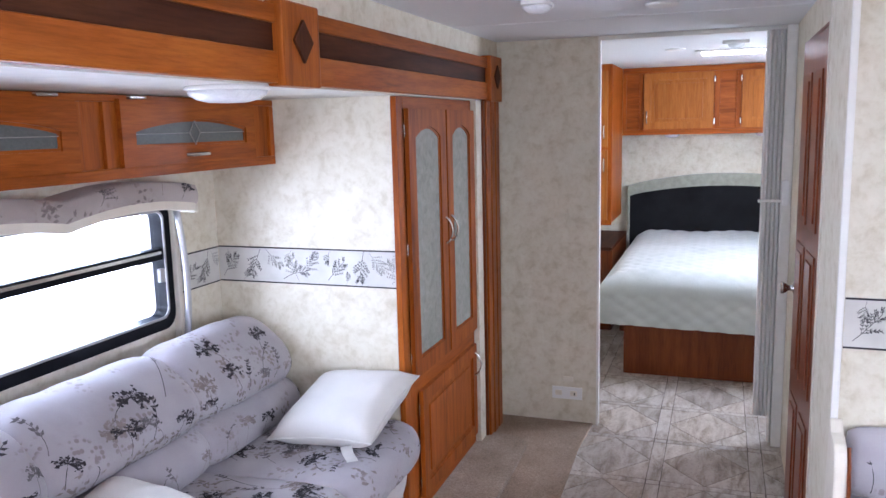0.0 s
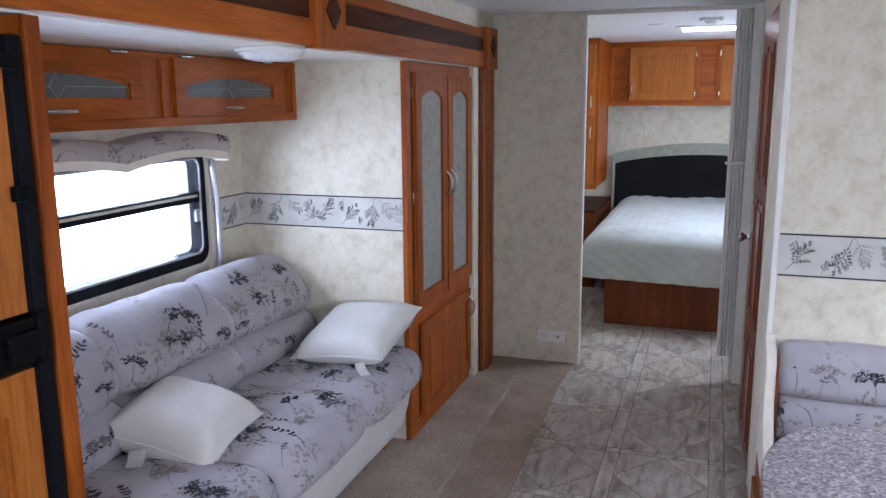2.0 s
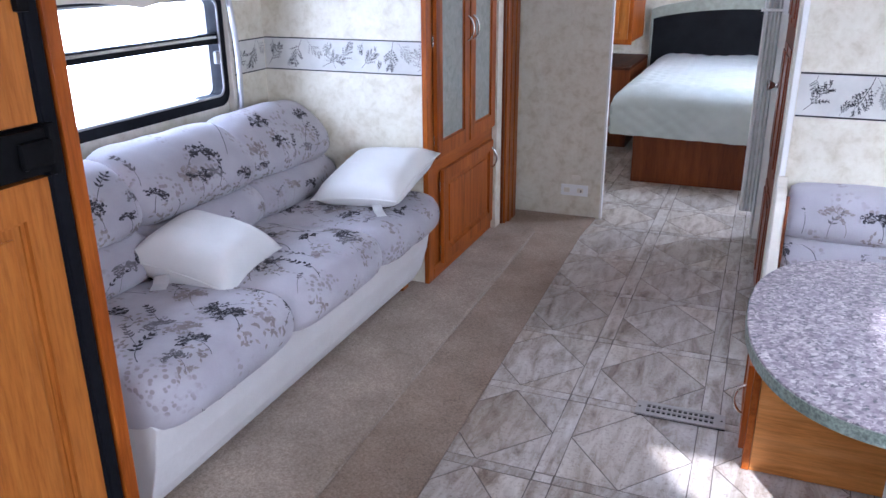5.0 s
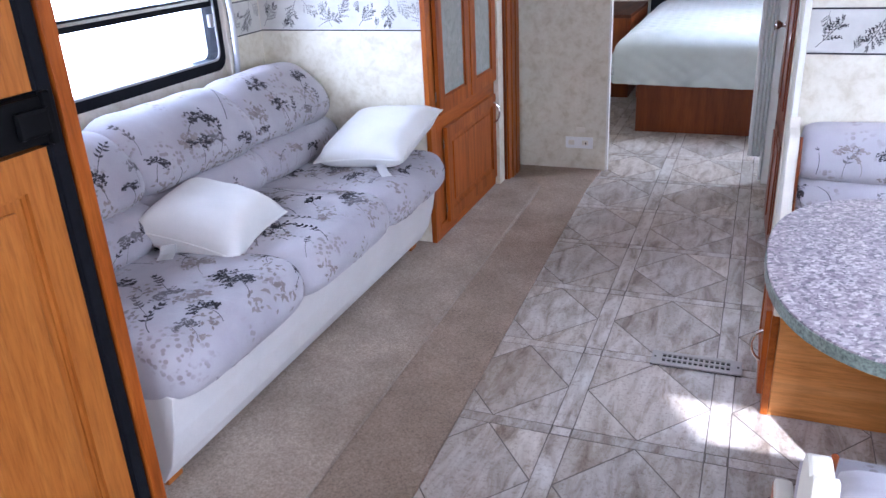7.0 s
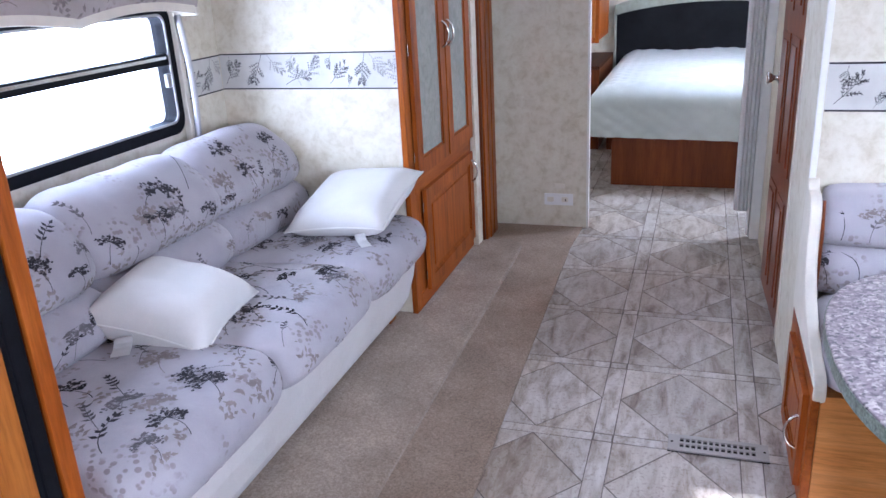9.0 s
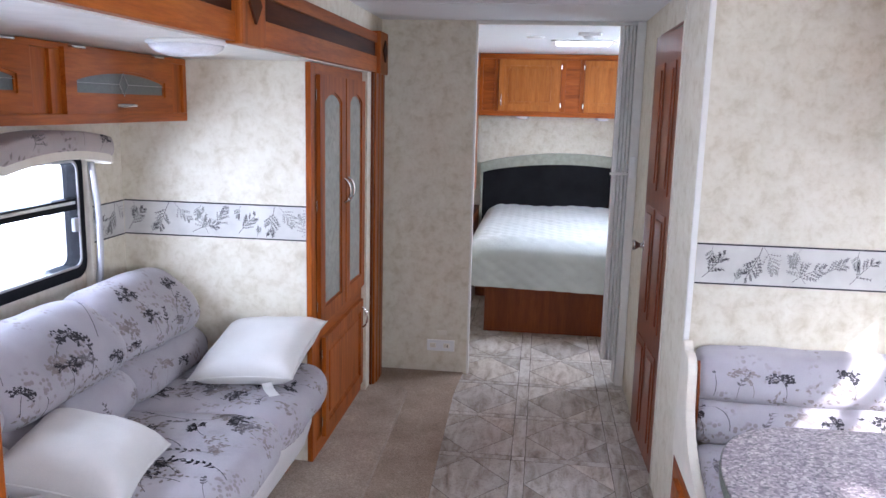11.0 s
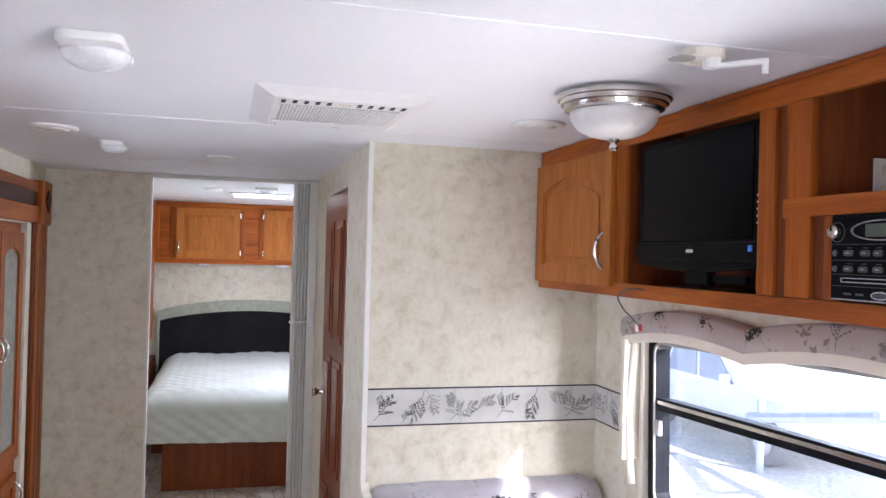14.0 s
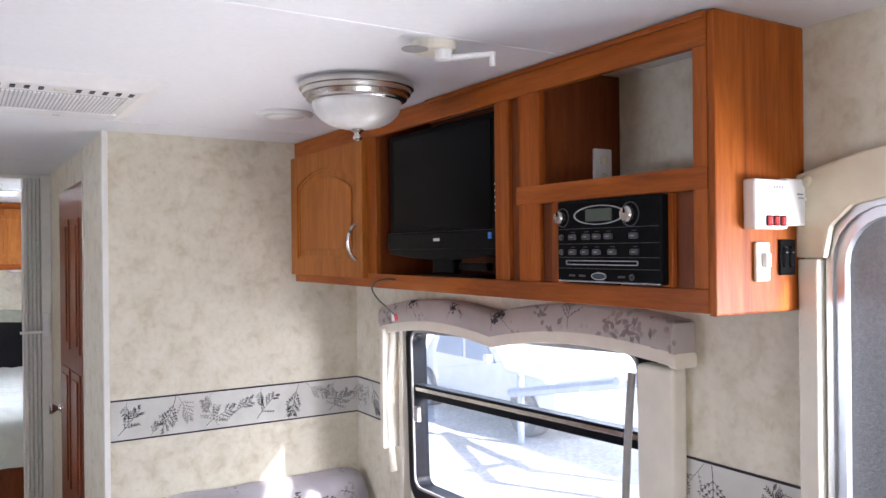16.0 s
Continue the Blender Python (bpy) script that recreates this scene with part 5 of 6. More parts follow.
for k, (a, b) in enumerate(((1.180, 1.188), (1.196, 1.212), (1.186, 1.196), (1.190, 1.214), (1.182, 1.190), (1.184, 1.218))):
    part("print_line", box(a, b, EY - 0.0266, EY - 0.025, 1.692 - k * 0.0065, 1.6935 - k * 0.0065), GREY_PLASTIC, tank)
therm = thing("thermostat", (1.268, EY, 1.635), "white wall thermostat with a slider", "thermostat")
part("case", box(1.238, 1.296, EY - 0.018, EY, 1.635, 1.719, 0.005, 3), WHITE_PLASTIC, therm)
part("slider", box(1.288, 1.303, EY - 0.021, EY - 0.014, 1.680, 1.686, 0.001, 1), WHITE_PLASTIC, therm)
part("scale", box(1.268, 1.285, EY - 0.0188, EY - 0.017, 1.690, 1.693), GREY_PLASTIC, therm)
part("scale", box(1.272, 1.287, EY - 0.0188, EY - 0.017, 1.684, 1.686), GREY_PLASTIC, therm)
sw = thing("fan_switch", (1.188, EY, 1.54), "ivory switch plate with a bright toggle", "switch")
part("plate", box(1.169, 1.207, EY - 0.008, EY, 1.539, 1.607, 0.004, 3), CREAM_PALE, sw)
part("toggle", box(1.184, 1.198, EY - 0.017, EY - 0.007, 1.563, 1.588, 0.003), WHITE_PLASTIC, sw, "white rocker toggle")
part("mark", box(1.182, 1.194, EY - 0.0088, EY - 0.0075, 1.548, 1.550), GREY_PLASTIC, sw)
sw = thing("light_switch", (1.26, EY, 1.55), "black double rocker switch plate", "switch")
part("plate", box(1.238, 1.282, EY - 0.006, EY, 1.548, 1.612, 0.003), BLACK_PLASTIC, sw)
for x in (1.243, 1.262):
    rk = part("rocker", box(x, x + 0.015, EY - 0.010, EY - 0.005, 1.562, 1.600, 0.003, 1), BLACK_PLASTIC, sw)
    part("mark", box(x + 0.004, x + 0.010, EY - 0.0106, EY - 0.0098, 1.588, 1.5892), GREY_PLASTIC, rk)
outlet = thing("cubby_outlet", (1.26, 0.78, 1.73), "white duplex outlet plate inside the cubby", "outlet")
part("plate", box(1.232, 1.286, 0.776, 0.783, 1.735, 1.826, 0.003), WHITE_PLASTIC, outlet)
for z in (1.760, 1.800):
    part("socket", box(1.250, 1.270, 0.7745, 0.777, z - 0.010, z + 0.010, 0.003, 1), CREAM_PALE, outlet)

# cable with plugs that hangs from the TV bay
cable = thing("av_cable", (1.09, 1.50, 1.36), "thin black cable with red and white plugs hanging over the valance", "cable")
part("cord", tube([tuple(p) for p in catmull([(1.10, 1.42, 1.512), (1.045, 1.46, 1.515), (1.045, 1.53, 1.49), (1.10, 1.60, 1.45), (1.16, 1.66, 1.42), (1.215, 1.70, 1.385)], 5, False)], 0.0025, 6), BLACK_RUBBER, cable)
part("plug", tube([(1.215, 1.70, 1.392), (1.218, 1.70, 1.37)], 0.006, 8), RED, cable, "red plug")
part("plug", tube([(1.215, 1.718, 1.392), (1.218, 1.722, 1.368)], 0.006, 8), WHITE_PLASTIC, cable, "white plug")


# ---- entry door ----
def entry_door():
    d = thing("door_1", (XR, -0.08, 0.0), "entry door with a grey pebbled pane in a rounded silver frame", "door", kind="structure")
    o = rounded(DY0, DY1, 0.02, DZ1, 0.012)
    i = rounded(DY0 + 0.012, DY1 - 0.012, 0.032, DZ1 - 0.012, 0.10)
    i2 = rounded(DY0 + 0.030, DY1 - 0.030, 0.050, DZ1 - 0.030, 0.085)
    part("door_frame", ring_prism(o, i, "x", XR - 0.012, XR + 0.03), SILVER, d, "satin aluminium frame")
    part("inner_frame", ring_prism(i, i2, "x", XR - 0.004, XR + 0.03), SILVER, d)
    part("lower_panel", box(XR + 0.012, XR + 0.024, DY0 + 0.05, DY1 - 0.05, 0.07, 0.90), DOOR_GLASS, d)
    return d


entry = entry_door()
pane = part("door_pane", box(XR + 0.012, XR + 0.018, DY0 + 0.02, DY1 - 0.02, 0.90, DZ1 - 0.02), DOOR_GLASS, entry, "grey pebbled privacy pane")
pane.visible_shadow = False
board = thing("door_valance", (XR - 0.02, 0.2, 1.55), "padded tan board over the entry door with a covered button", "valance")
pts = [(0.318, 1.578), (0.318, 1.728), (0.20, 1.757), (0.05, 1.780), (-0.08, 1.788), (-0.30, 1.767), (-0.47, 1.73), (-0.47, 1.578), (-0.42, 1.578), (-0.41, 1.63), (-0.36, 1.672), (0.15, 1.680), (0.215, 1.668), (0.252, 1.635), (0.264, 1.578)]
part("board", prism(pts, "x", XR - 0.030, XR - 0.013, 0.005), CREAM, board)
part("button", lathe([(0.010, 0), (0.010, -0.004), (0.006, -0.007), (0.001, -0.007)], (XR - 0.03, 0.293, 1.714), "x", 16), CREAM, board)
struct("door_side_trim", box(XR - 0.030, XR, 0.276, 0.314, 0.0, 1.576, 0.004), CREAM_PALE, "cream strip beside the entry door", "trim")


# ---- bathroom door and bedroom doorway ----
def bathroom_door():
    d = thing("door_2", (BATH_X, BD0, 0.0), "reddish six-panel bathroom door standing slightly ajar", "door", kind="structure")
    f = BATH_X
    part("slab", box(f, f + 0.028, BD0 + 0.004, BD1 - 0.004, 0.03, BDZ - 0.004), MAHOGANY[2], d)
    mid = (BD0 + BD1) / 2
    for z0, z1 in ((1.20, 1.74), (0.62, 1.12), (0.10, 0.52)):
        for y0, y1 in ((BD0 + 0.08, mid - 0.03), (mid + 0.03, BD1 - 0.08)):
            bm = box(f - 0.006, f, y0, y1, z0, z1, 0.003)
            box(f - 0.012, f - 0.005, y0 + 0.03, y1 - 0.03, z0 + 0.03, z1 - 0.03, 0.003, bm=bm)
            part("panel", bm, MAHOGANY[2], d)
    for z in (0.30, 0.95, 1.62):
        part("hinge", box(f - 0.006, f + 0.004, BD0 - 0.008, BD0 + 0.010, z - 0.04, z + 0.04, 0.002, 1), OAK_DARK[2], d)
    part("knob", lathe([(0.026, 0.0), (0.026, -0.006), (0.012, -0.010), (0.011, -0.025), (0.018, -0.033), (0.024, -0.044), (0.022, -0.052), (0.001, -0.054)], (f, 3.245, 0.925), "x", 22), CHROME, d, "nickel door knob", smooth=True)
    d.rotation_euler.z = radians(2.3)
    fr = thing("door_frame", (BATH_X, BD0, 0.0), "thin frame around the bathroom door", "trim", kind="structure")
    part("jamb", box(BATH_X - 0.005, BATH_X + 0.03, BD0 - 0.016, BD0 - 0.001, 0.0, BDZ + 0.012, 0.002), WALLTRIM, fr)
    part("jamb", box(BATH_X - 0.005, BATH_X + 0.03, BD1 + 0.001, BD1 + 0.016, 0.0, BDZ + 0.012, 0.002), WALLTRIM, fr)
    part("head", box(BATH_X - 0.005, BATH_X + 0.03, BD0, BD1, BDZ + 0.001, BDZ + 0.012, 0.002), OAK_DARK[1], fr)


MAHOGANY = wood_set("reddish_door_wood", (0.14, 0.032, 0.014), (0.20, 0.05, 0.02), (0.25, 0.07, 0.028), 0.35, 0.25)
WALLTRIM = plain("paper_wrapped_trim", (0.62, 0.58, 0.48), 0.5, vary=0.06)
bathroom_door()
struct("wall_strip", box(BATH_X - 0.004, BATH_X, BD0 - 0.03, BD0 - 0.016, BDZ + 0.01, CE), WALLTRIM, "narrow joint strip above the bathroom door", "trim")


def accordion():
    a = thing("accordion_door", (0.33, 3.94, 0.0), "cream vinyl accordion door folded back beside the doorway", "door")
    part("track", box(PART_X, 0.372, 3.925, 3.955, CE - 0.022, CE - 0.001, 0.003), WHITE_TRIM, a, "ceiling track")
    for k in range(4):
        x = 0.294 + k * 0.0188
        bm = prism([(x, 3.918), (x + 0.0094, 3.893), (x + 0.0188, 3.918), (x + 0.0188, 3.962), (x + 0.0094, 3.985), (x, 3.962)], "z", 0.15 if k < 3 else 0.02, CE - 0.022)
        part("pleat", bm, CREAM_GREY, a)
    part("lead_post", box(0.284, 0.294, 3.91, 3.965, 0.15, CE - 0.022, 0.003), CREAM_GREY, a)
    part("jamb", box(0.368, BATH_X, 3.90, 3.96, 0.0, CE - 0.001, 0.003), WHITE_TRIM, a)
    part("handle", box(0.27, 0.372, 3.886, 3.893, 1.195, 1.21, 0.002, 1), WHITE_TRIM, a)
    part("latch_plate", prism(rounded(0.372, 0.402, 1.18, 1.30, 0.012), "y", 3.885, 3.900, 0.003), WHITE_PLASTIC, a, "white latch plate")


CREAM_GREY = plain("accordion_vinyl", (0.80, 0.79, 0.75), 0.5, vary=0.05)
accordion()

outlet = thing("wall_outlet", (-0.635, PART_Y, 0.165), "white wide outlet plate with a small blank above", "outlet")
part("plate", box(-0.715, -0.554, PART_Y - 0.006, PART_Y, 0.130, 0.198, 0.003), WHITE_PLASTIC, outlet)
for x in (-0.68, -0.60):
    part("socket", box(x - 0.018, x + 0.018, PART_Y - 0.0085, PART_Y - 0.005, 0.15, 0.178, 0.003, 1), CREAM_PALE, outlet)
part("slot", box(-0.598, -0.592, PART_Y - 0.0095, PART_Y - 0.008, 0.155, 0.168), BLACK_PLASTIC, outlet)
solid("cover_plate", box(-0.655, -0.602, PART_Y - 0.005, PART_Y, 0.228, 0.255, 0.002), CREAM_PALE, "small cream cover plate on the partition", "cover plate")


# ---- floor register ----
def register():
    r = thing("floor_register", (0.20, 1.915, 0.0), "grey plastic floor register with two rows of slots", "vent")
    x0, x1, y0, y1 = 0.055, 0.345, 1.875, 1.960
    part("body", box(x0, x1, y0, y1, -0.001, 0.003), BLACK_PLASTIC, r)
    bm = box(x0, x0 + 0.032, y0, y1, 0.0, 0.008, 0.002)
    box(x1 - 0.032, x1, y0, y1, 0.0, 0.008, 0.002, bm=bm)
    for y in (y0, 1.9125, y1 - 0.018):
        box(x0 + 0.03, x1 - 0.03, y, y + (0.010 if y == 1.9125 else 0.018), 0.0, 0.008, bm=bm)
    part("frame", bm, REGISTER_GREY, r)
    for k in range(14):
        x = x0 + 0.032 + k * 0.0172
        part("slat", box(x - 0.003, x + 0.003, y0 + 0.015, y1 - 0.015, 0.0, 0.0075), REGISTER_GREY, r)
    for x in (x0 + 0.012, x1 - 0.012):
        part("screw", lathe([(0.004, 0.008), (0.003, 0.0095), (0.001, 0.0095)], (x, 1.918, 0), steps=10), BLACK_METAL, r)

REGISTER_GREY = plain("warm_grey_plastic", (0.40, 0.375, 0.35), 0.45, vary=0.06)
register()


# ---- ceiling fittings ----
def ac_unit():
    a = thing("ceiling_air_unit", (0.24, 1.69, CE - 0.016), "white ceiling air-conditioner grille with slots", "air conditioner")
    x0, x1, y0, y1 = -0.02, 0.435, 1.355, 1.895
    bm = bmesh.new()
    lo = [(x0, y0), (x1, y0), (x1, y1), (x0, y1)]
    hi = [(x0 + 0.05, y0 + 0.05), (x1 - 0.05, y0 + 0.05), (x1 - 0.05, y1 - 0.05), (x0 + 0.05, y1 - 0.05)]
    va = [bm.verts.new((*p, CE)) for p in lo]
    vb = [bm.verts.new((*p, CE - 0.0220)) for p in hi]
    bm.faces.new(vb)
    for k in range(4):
        bm.faces.new((va[k], va[(k + 1) % 4], vb[(k + 1) % 4], vb[k]))
    part("shroud", bm, AC_PLASTIC, a)
    for k in range(5):
        for s in (x0 + 0.068, x0 + 0.262):
            x = s + k * 0.029
            part("slot", box(x, x + 0.011, y0 + 0.075, y0 + 0.11, CE - 0.0235, CE - 0.0200), BLACK_PLASTIC, a)
    part("logo_plate", box(x0 + 0.216, x0 + 0.246, y0 + 0.08, y0 + 0.10, CE - 0.0250, CE - 0.0210, 0.001, 1), CREAM_PALE, a)
    for k in range(34):
        x = x0 + 0.076 + k * 0.0092
        part("louvre", box(x, x + 0.0058, y0 + 0.14, y1 - 0.165, CE - 0.0255, CE - 0.0220), AC_PLASTIC, a)
    # grey sheet behind the louvres stands in for shade in their gaps
    part("grille_recess", box(x0 + 0.072, x1 - 0.072, y0 + 0.135, y1 - 0.16, CE - 0.0232, CE - 0.0210), GREY_LIGHT, a)
    part("cross_bar", box(x0 + 0.06, x1 - 0.06, y1 - 0.16, y1 - 0.145, CE - 0.0280, CE - 0.0210, 0.001, 1), AC_PLASTIC, a)
    part("filter_flap", box(x0 + 0.072, x1 - 0.072, y1 - 0.14, y1 - 0.06, CE - 0.0255, CE - 0.0210, 0.001, 1), AC_PLASTIC, a)
    part("flap_catch", box(x0 + 0.245, x0 + 0.262, y1 - 0.10, y1 - 0.09, CE - 0.0265, CE - 0.0245), GREY_LIGHT, a)


AC_PLASTIC = plain("aged_white_plastic", (0.77, 0.77, 0.76), 0.45, vary=0.03)
GREY_LIGHT = plain("shadow_grey_plastic", (0.46, 0.46, 0.45), 0.5, vary=0.05)
ac_unit()


def bowl_light():
    b = thing("ceiling_light", (0.815, 1.14, CE - 0.13), "nickel ceiling light with an alabaster glass bowl", "ceiling light")
    at = (0.815, 1.14, CE)
    part("rim", lathe([(0.118, 0.0), (0.133, -0.006), (0.136, -0.012), (0.136, -0.020), (0.129, -0.022), (0.128, -0.032), (0.121, -0.034), (0.119, -0.044), (0.110, -0.047), (0.104, -0.052)], at, steps=90), CHROME, b, "stepped nickel rim")
    prof = [(0.106 * math.cos(a) ** 0.8, -0.050 - 0.062 * math.sin(a)) for a in (k * math.pi / 2 / 12 for k in range(12))]
    part("bowl", lathe(prof + [(0.004, -0.112)], at, steps=48), ALABASTER, b, "swirled white glass bowl", smooth=True)
    part("finial", lathe([(0.014, -0.110), (0.016, -0.116), (0.008, -0.120), (0.007, -0.126), (0.011, -0.131), (0.010, -0.137), (0.001, -0.141)], at, steps=20), CHROME, b, smooth=True)


bowl_light()


def speaker(x, y):
    s = thing("ceiling_speaker", (x, y, CE - 0.015), "round white ceiling speaker", "speaker", "ceiling speakers")
    part("rim", lathe([(0.082, 0.0), (0.080, -0.008), (0.070, -0.012), (0.062, -0.010)], (x, y, CE), steps=36), WHITE_PLASTIC, s, smooth=True)
    part("grille", lathe([(0.063, -0.009), (0.03, -0.013), (0.001, -0.014)], (x, y, CE), steps=36), WHITE_PLASTIC, s, smooth=True)


speaker(0.819, 1.63)
speaker(-0.654, 2.34)


def dome_light(x, y, turn, size, z=CE, label="small white ceiling light with a ribbed lens", mount=0.5):
    d = thing("dome_light", (x, y, z - 0.04), label, "ceiling light", "small ceiling lights")
    m = Matrix.Rotation(radians(turn), 4, "Z")
    bm = prism([tuple((m @ Vector((p[0], p[1], 0)))[:2]) for p in rounded(-size, size, -size * 0.55, size * 0.55, size * 0.25)], "z", -0.018, 0.0, 0.004)
    bmesh.ops.translate(bm, vec=(x, y, z), verts=bm.verts)
    part("base", bm, WHITE_PLASTIC, d)
    prof = [(size * 0.62 * math.cos(a), -0.016 - size * 0.34 * math.sin(a)) for a in (k * math.pi / 2 / 8 for k in range(8))]
    part("lens", lathe(prof + [(0.002, -0.016 - size * 0.34)], (x, y, z), steps=28), CLEAR_LENS, d, smooth=True)


dome_light(-0.335, 1.12, 90, 0.11)
dome_light(-0.505, 2.70, 90, 0.08)
dome_light(0.16, 4.58, 0, 0.07)
slide_lamp = thing("slide_light", (-1.095, 1.71, SLIDE_Z - 0.03), "wide shallow white ceiling light over the sofa", "ceiling light")
part("base", lathe([(0.105, 0.0), (0.11, -0.008), (0.105, -0.012)], (-1.095, 1.71, SLIDE_Z), steps=36), WHITE_PLASTIC, slide_lamp, smooth=True)
part("lens", lathe([(0.103, -0.010), (0.098, -0.022), (0.08, -0.034), (0.05, -0.041), (0.002, -0.043)], (-1.095, 1.71, SLIDE_Z), steps=36), CLEAR_LENS, slide_lamp, smooth=True)
for x, y in ((-0.11, 2.955), (-0.174, 4.885)):
    solid("ceiling_disc", lathe([(0.06, 0.0), (0.058, -0.008), (0.045, -0.012), (0.001, -0.012)], (x, y, CE), steps=28), WHITE_PLASTIC, "flat round white ceiling cover", "ceiling cover", "flat ceiling covers", smooth=True)

crank = thing("antenna_crank", (0.790, 0.745, CE - 0.04), "white plastic antenna crank on the ceiling", "crank")
part("plate", lathe([(0.044, 0.0), (0.044, -0.014), (0.04, -0.018), (0.001, -0.018)], (0.790, 0.745, CE), steps=24), CREAM_PALE, crank)
part("direction_label", lathe([(0.026, -0.018), (0.026, -0.0195), (0.001, -0.0195)], (0.745, 0.740, CE), steps=16), GREY_PLASTIC, crank, "small grey printed dial")
part("hub", lathe([(0.018, -0.018), (0.016, -0.036), (0.001, -0.038)], (0.800, 0.725, CE), steps=16), WHITE_PLASTIC, crank)
part("arm", tube([(0.800, 0.725, CE - 0.032), (0.832, 0.690, CE - 0.032), (0.865, 0.655, CE - 0.032)], 0.006), WHITE_PLASTIC, crank)
part("grip", tube([(0.865, 0.655, CE - 0.028), (0.865, 0.655, CE - 0.056)], 0.006), WHITE_PLASTIC, crank)
for y in (0.70, 1.99, 3.25):
    struct("ceiling_seam", box(XL, XR, y - 0.008, y + 0.008, CE - 0.002, CE + 0.001, 0.0008, 1), CEILING, "white seam strip across the ceiling", "trim")


# ---- bedroom ----
def bed():
    b = thing("bed", (0.15, 5.8, 0.0), "queen bed with a pale quilt on an oak-veneer platform", "bed")
    # dark oak here also carries the low light on the platform
    part("platform", box(-0.45, 0.76, 4.877, HEAD_Y - 0.03, 0.0, 0.36, 0.003), OAK_DARK[2], b, "reddish wood-veneer platform")
    part("platform_side", box(-0.60, -0.45, 5.9, HEAD_Y - 0.03, 0.0, 0.34, 0.003), OAK_DARK[2], b)
    nx, ny = 110, 150
    x0, x1, y0, y1, z0, z1 = -0.595, 0.91, 4.765, HEAD_Y - 0.06, 0.345, 0.665
    bm = bmesh.new()
    drop = z1 - z0
    us = [-drop + (x1 - x0 + 2 * drop) * k / nx for k in range(nx + 1)]
    vs = [-drop + (y1 - y0 + drop) * k / ny for k in range(ny + 1)]
    r = 0.17

    def wrap(s, length):
        """Along and down for a sheet that hangs over the edge at 0 and at length."""
        if s < 0:
            return 0.0, -s
        if s > length:
            return length, s - length
        return s, 0.0

    grid = []
    for v in vs:
        row = []
        for u in us:
            xa, dx = wrap(u, x1 - x0)
            ya, dy = wrap(v, y1 - y0 + 1)
            dn = max(dx, dy)
            # round the shoulder
            ex = min(xa, x1 - x0 - xa)
            dip = 0.0
            for e, dd in ((ex, dx), (ya, dy)):
                if dd > 0 or e < r:
                    e = 0 if dd > 0 else e
                    dip = max(dip, (r - math.sqrt(max(0, r * r - (r - e) ** 2))) * 0.7)
            x, y, z = x0 + xa, y0 + ya, z1 - dip - dn * (drop - r * 0.7) / drop
            q = 0.011 * (abs(math.sin((u + v) * 24)) ** 0.4 + abs(math.sin((u - v) * 24)) ** 0.4) - 0.0165
            q += 0.012 * noise.noise((u * 3.1, v * 3.1, 1.7))
            q *= min(1.0, 0.25 + 5.0 * min(abs(u), abs(v), abs(u - (x1 - x0))))
            sag = 0.03 * (u / (x1 - x0)) if dy > 0 else 0
            if dn > 0:
                if dx >= dy:
                    x += math.copysign(q + 0.01 * noise.noise((v * 5, z * 3, 0)), -1 if u < 0 else 1)
                if dy > 0:
                    y -= q + 0.012 * noise.noise((u * 5, z * 3, 0))
                z -= sag * dn / drop
            else:
                z += q
            row.append(bm.verts.new((x, y, z)))
        grid.append(row)
    for a, c in zip(grid, grid[1:]):
        for k in range(nx):
            bm.faces.new((a[k], a[k + 1], c[k + 1], c[k]))
    part("quilt", bm, QUILT, b, "pale sage quilted cover", smooth=True)
    part("mattress", box(x0 + 0.07, x1 - 0.07, y0 + 0.08, y1, 0.36, z1 - 0.10, 0.03, 3), PILLOW, b)


bed()


def headboard():
    h = thing("headboard", (0.15, HEAD_Y - 0.03, 0.6), "arched headboard in black padding with a sage padded border", "headboard")
    cx, w = 0.15, 0.80

    def arch(m, side, crown):
        pts = [(cx - w + m, 0.45), (cx + w - m, 0.45)]
        for k in range(25):
            s = k / 24
            u = cx + (w - m) * (1 - 2 * s)
            pts.append((u, side + (crown - side) * math.sin(math.pi * s) ** 0.75))
        return pts

    part("border", ring_prism(arch(0, 1.035, 1.145), arch(0.018, 0.955, 1.045), "y", HEAD_Y - 0.065, HEAD_Y), SAGE, h, "sage padded border")
    part("padding", prism(arch(0.016, 0.957, 1.047), "y", HEAD_Y - 0.05, HEAD_Y - 0.002, 0.004), DARK_PAD, h, "black padded panel")


headboard()


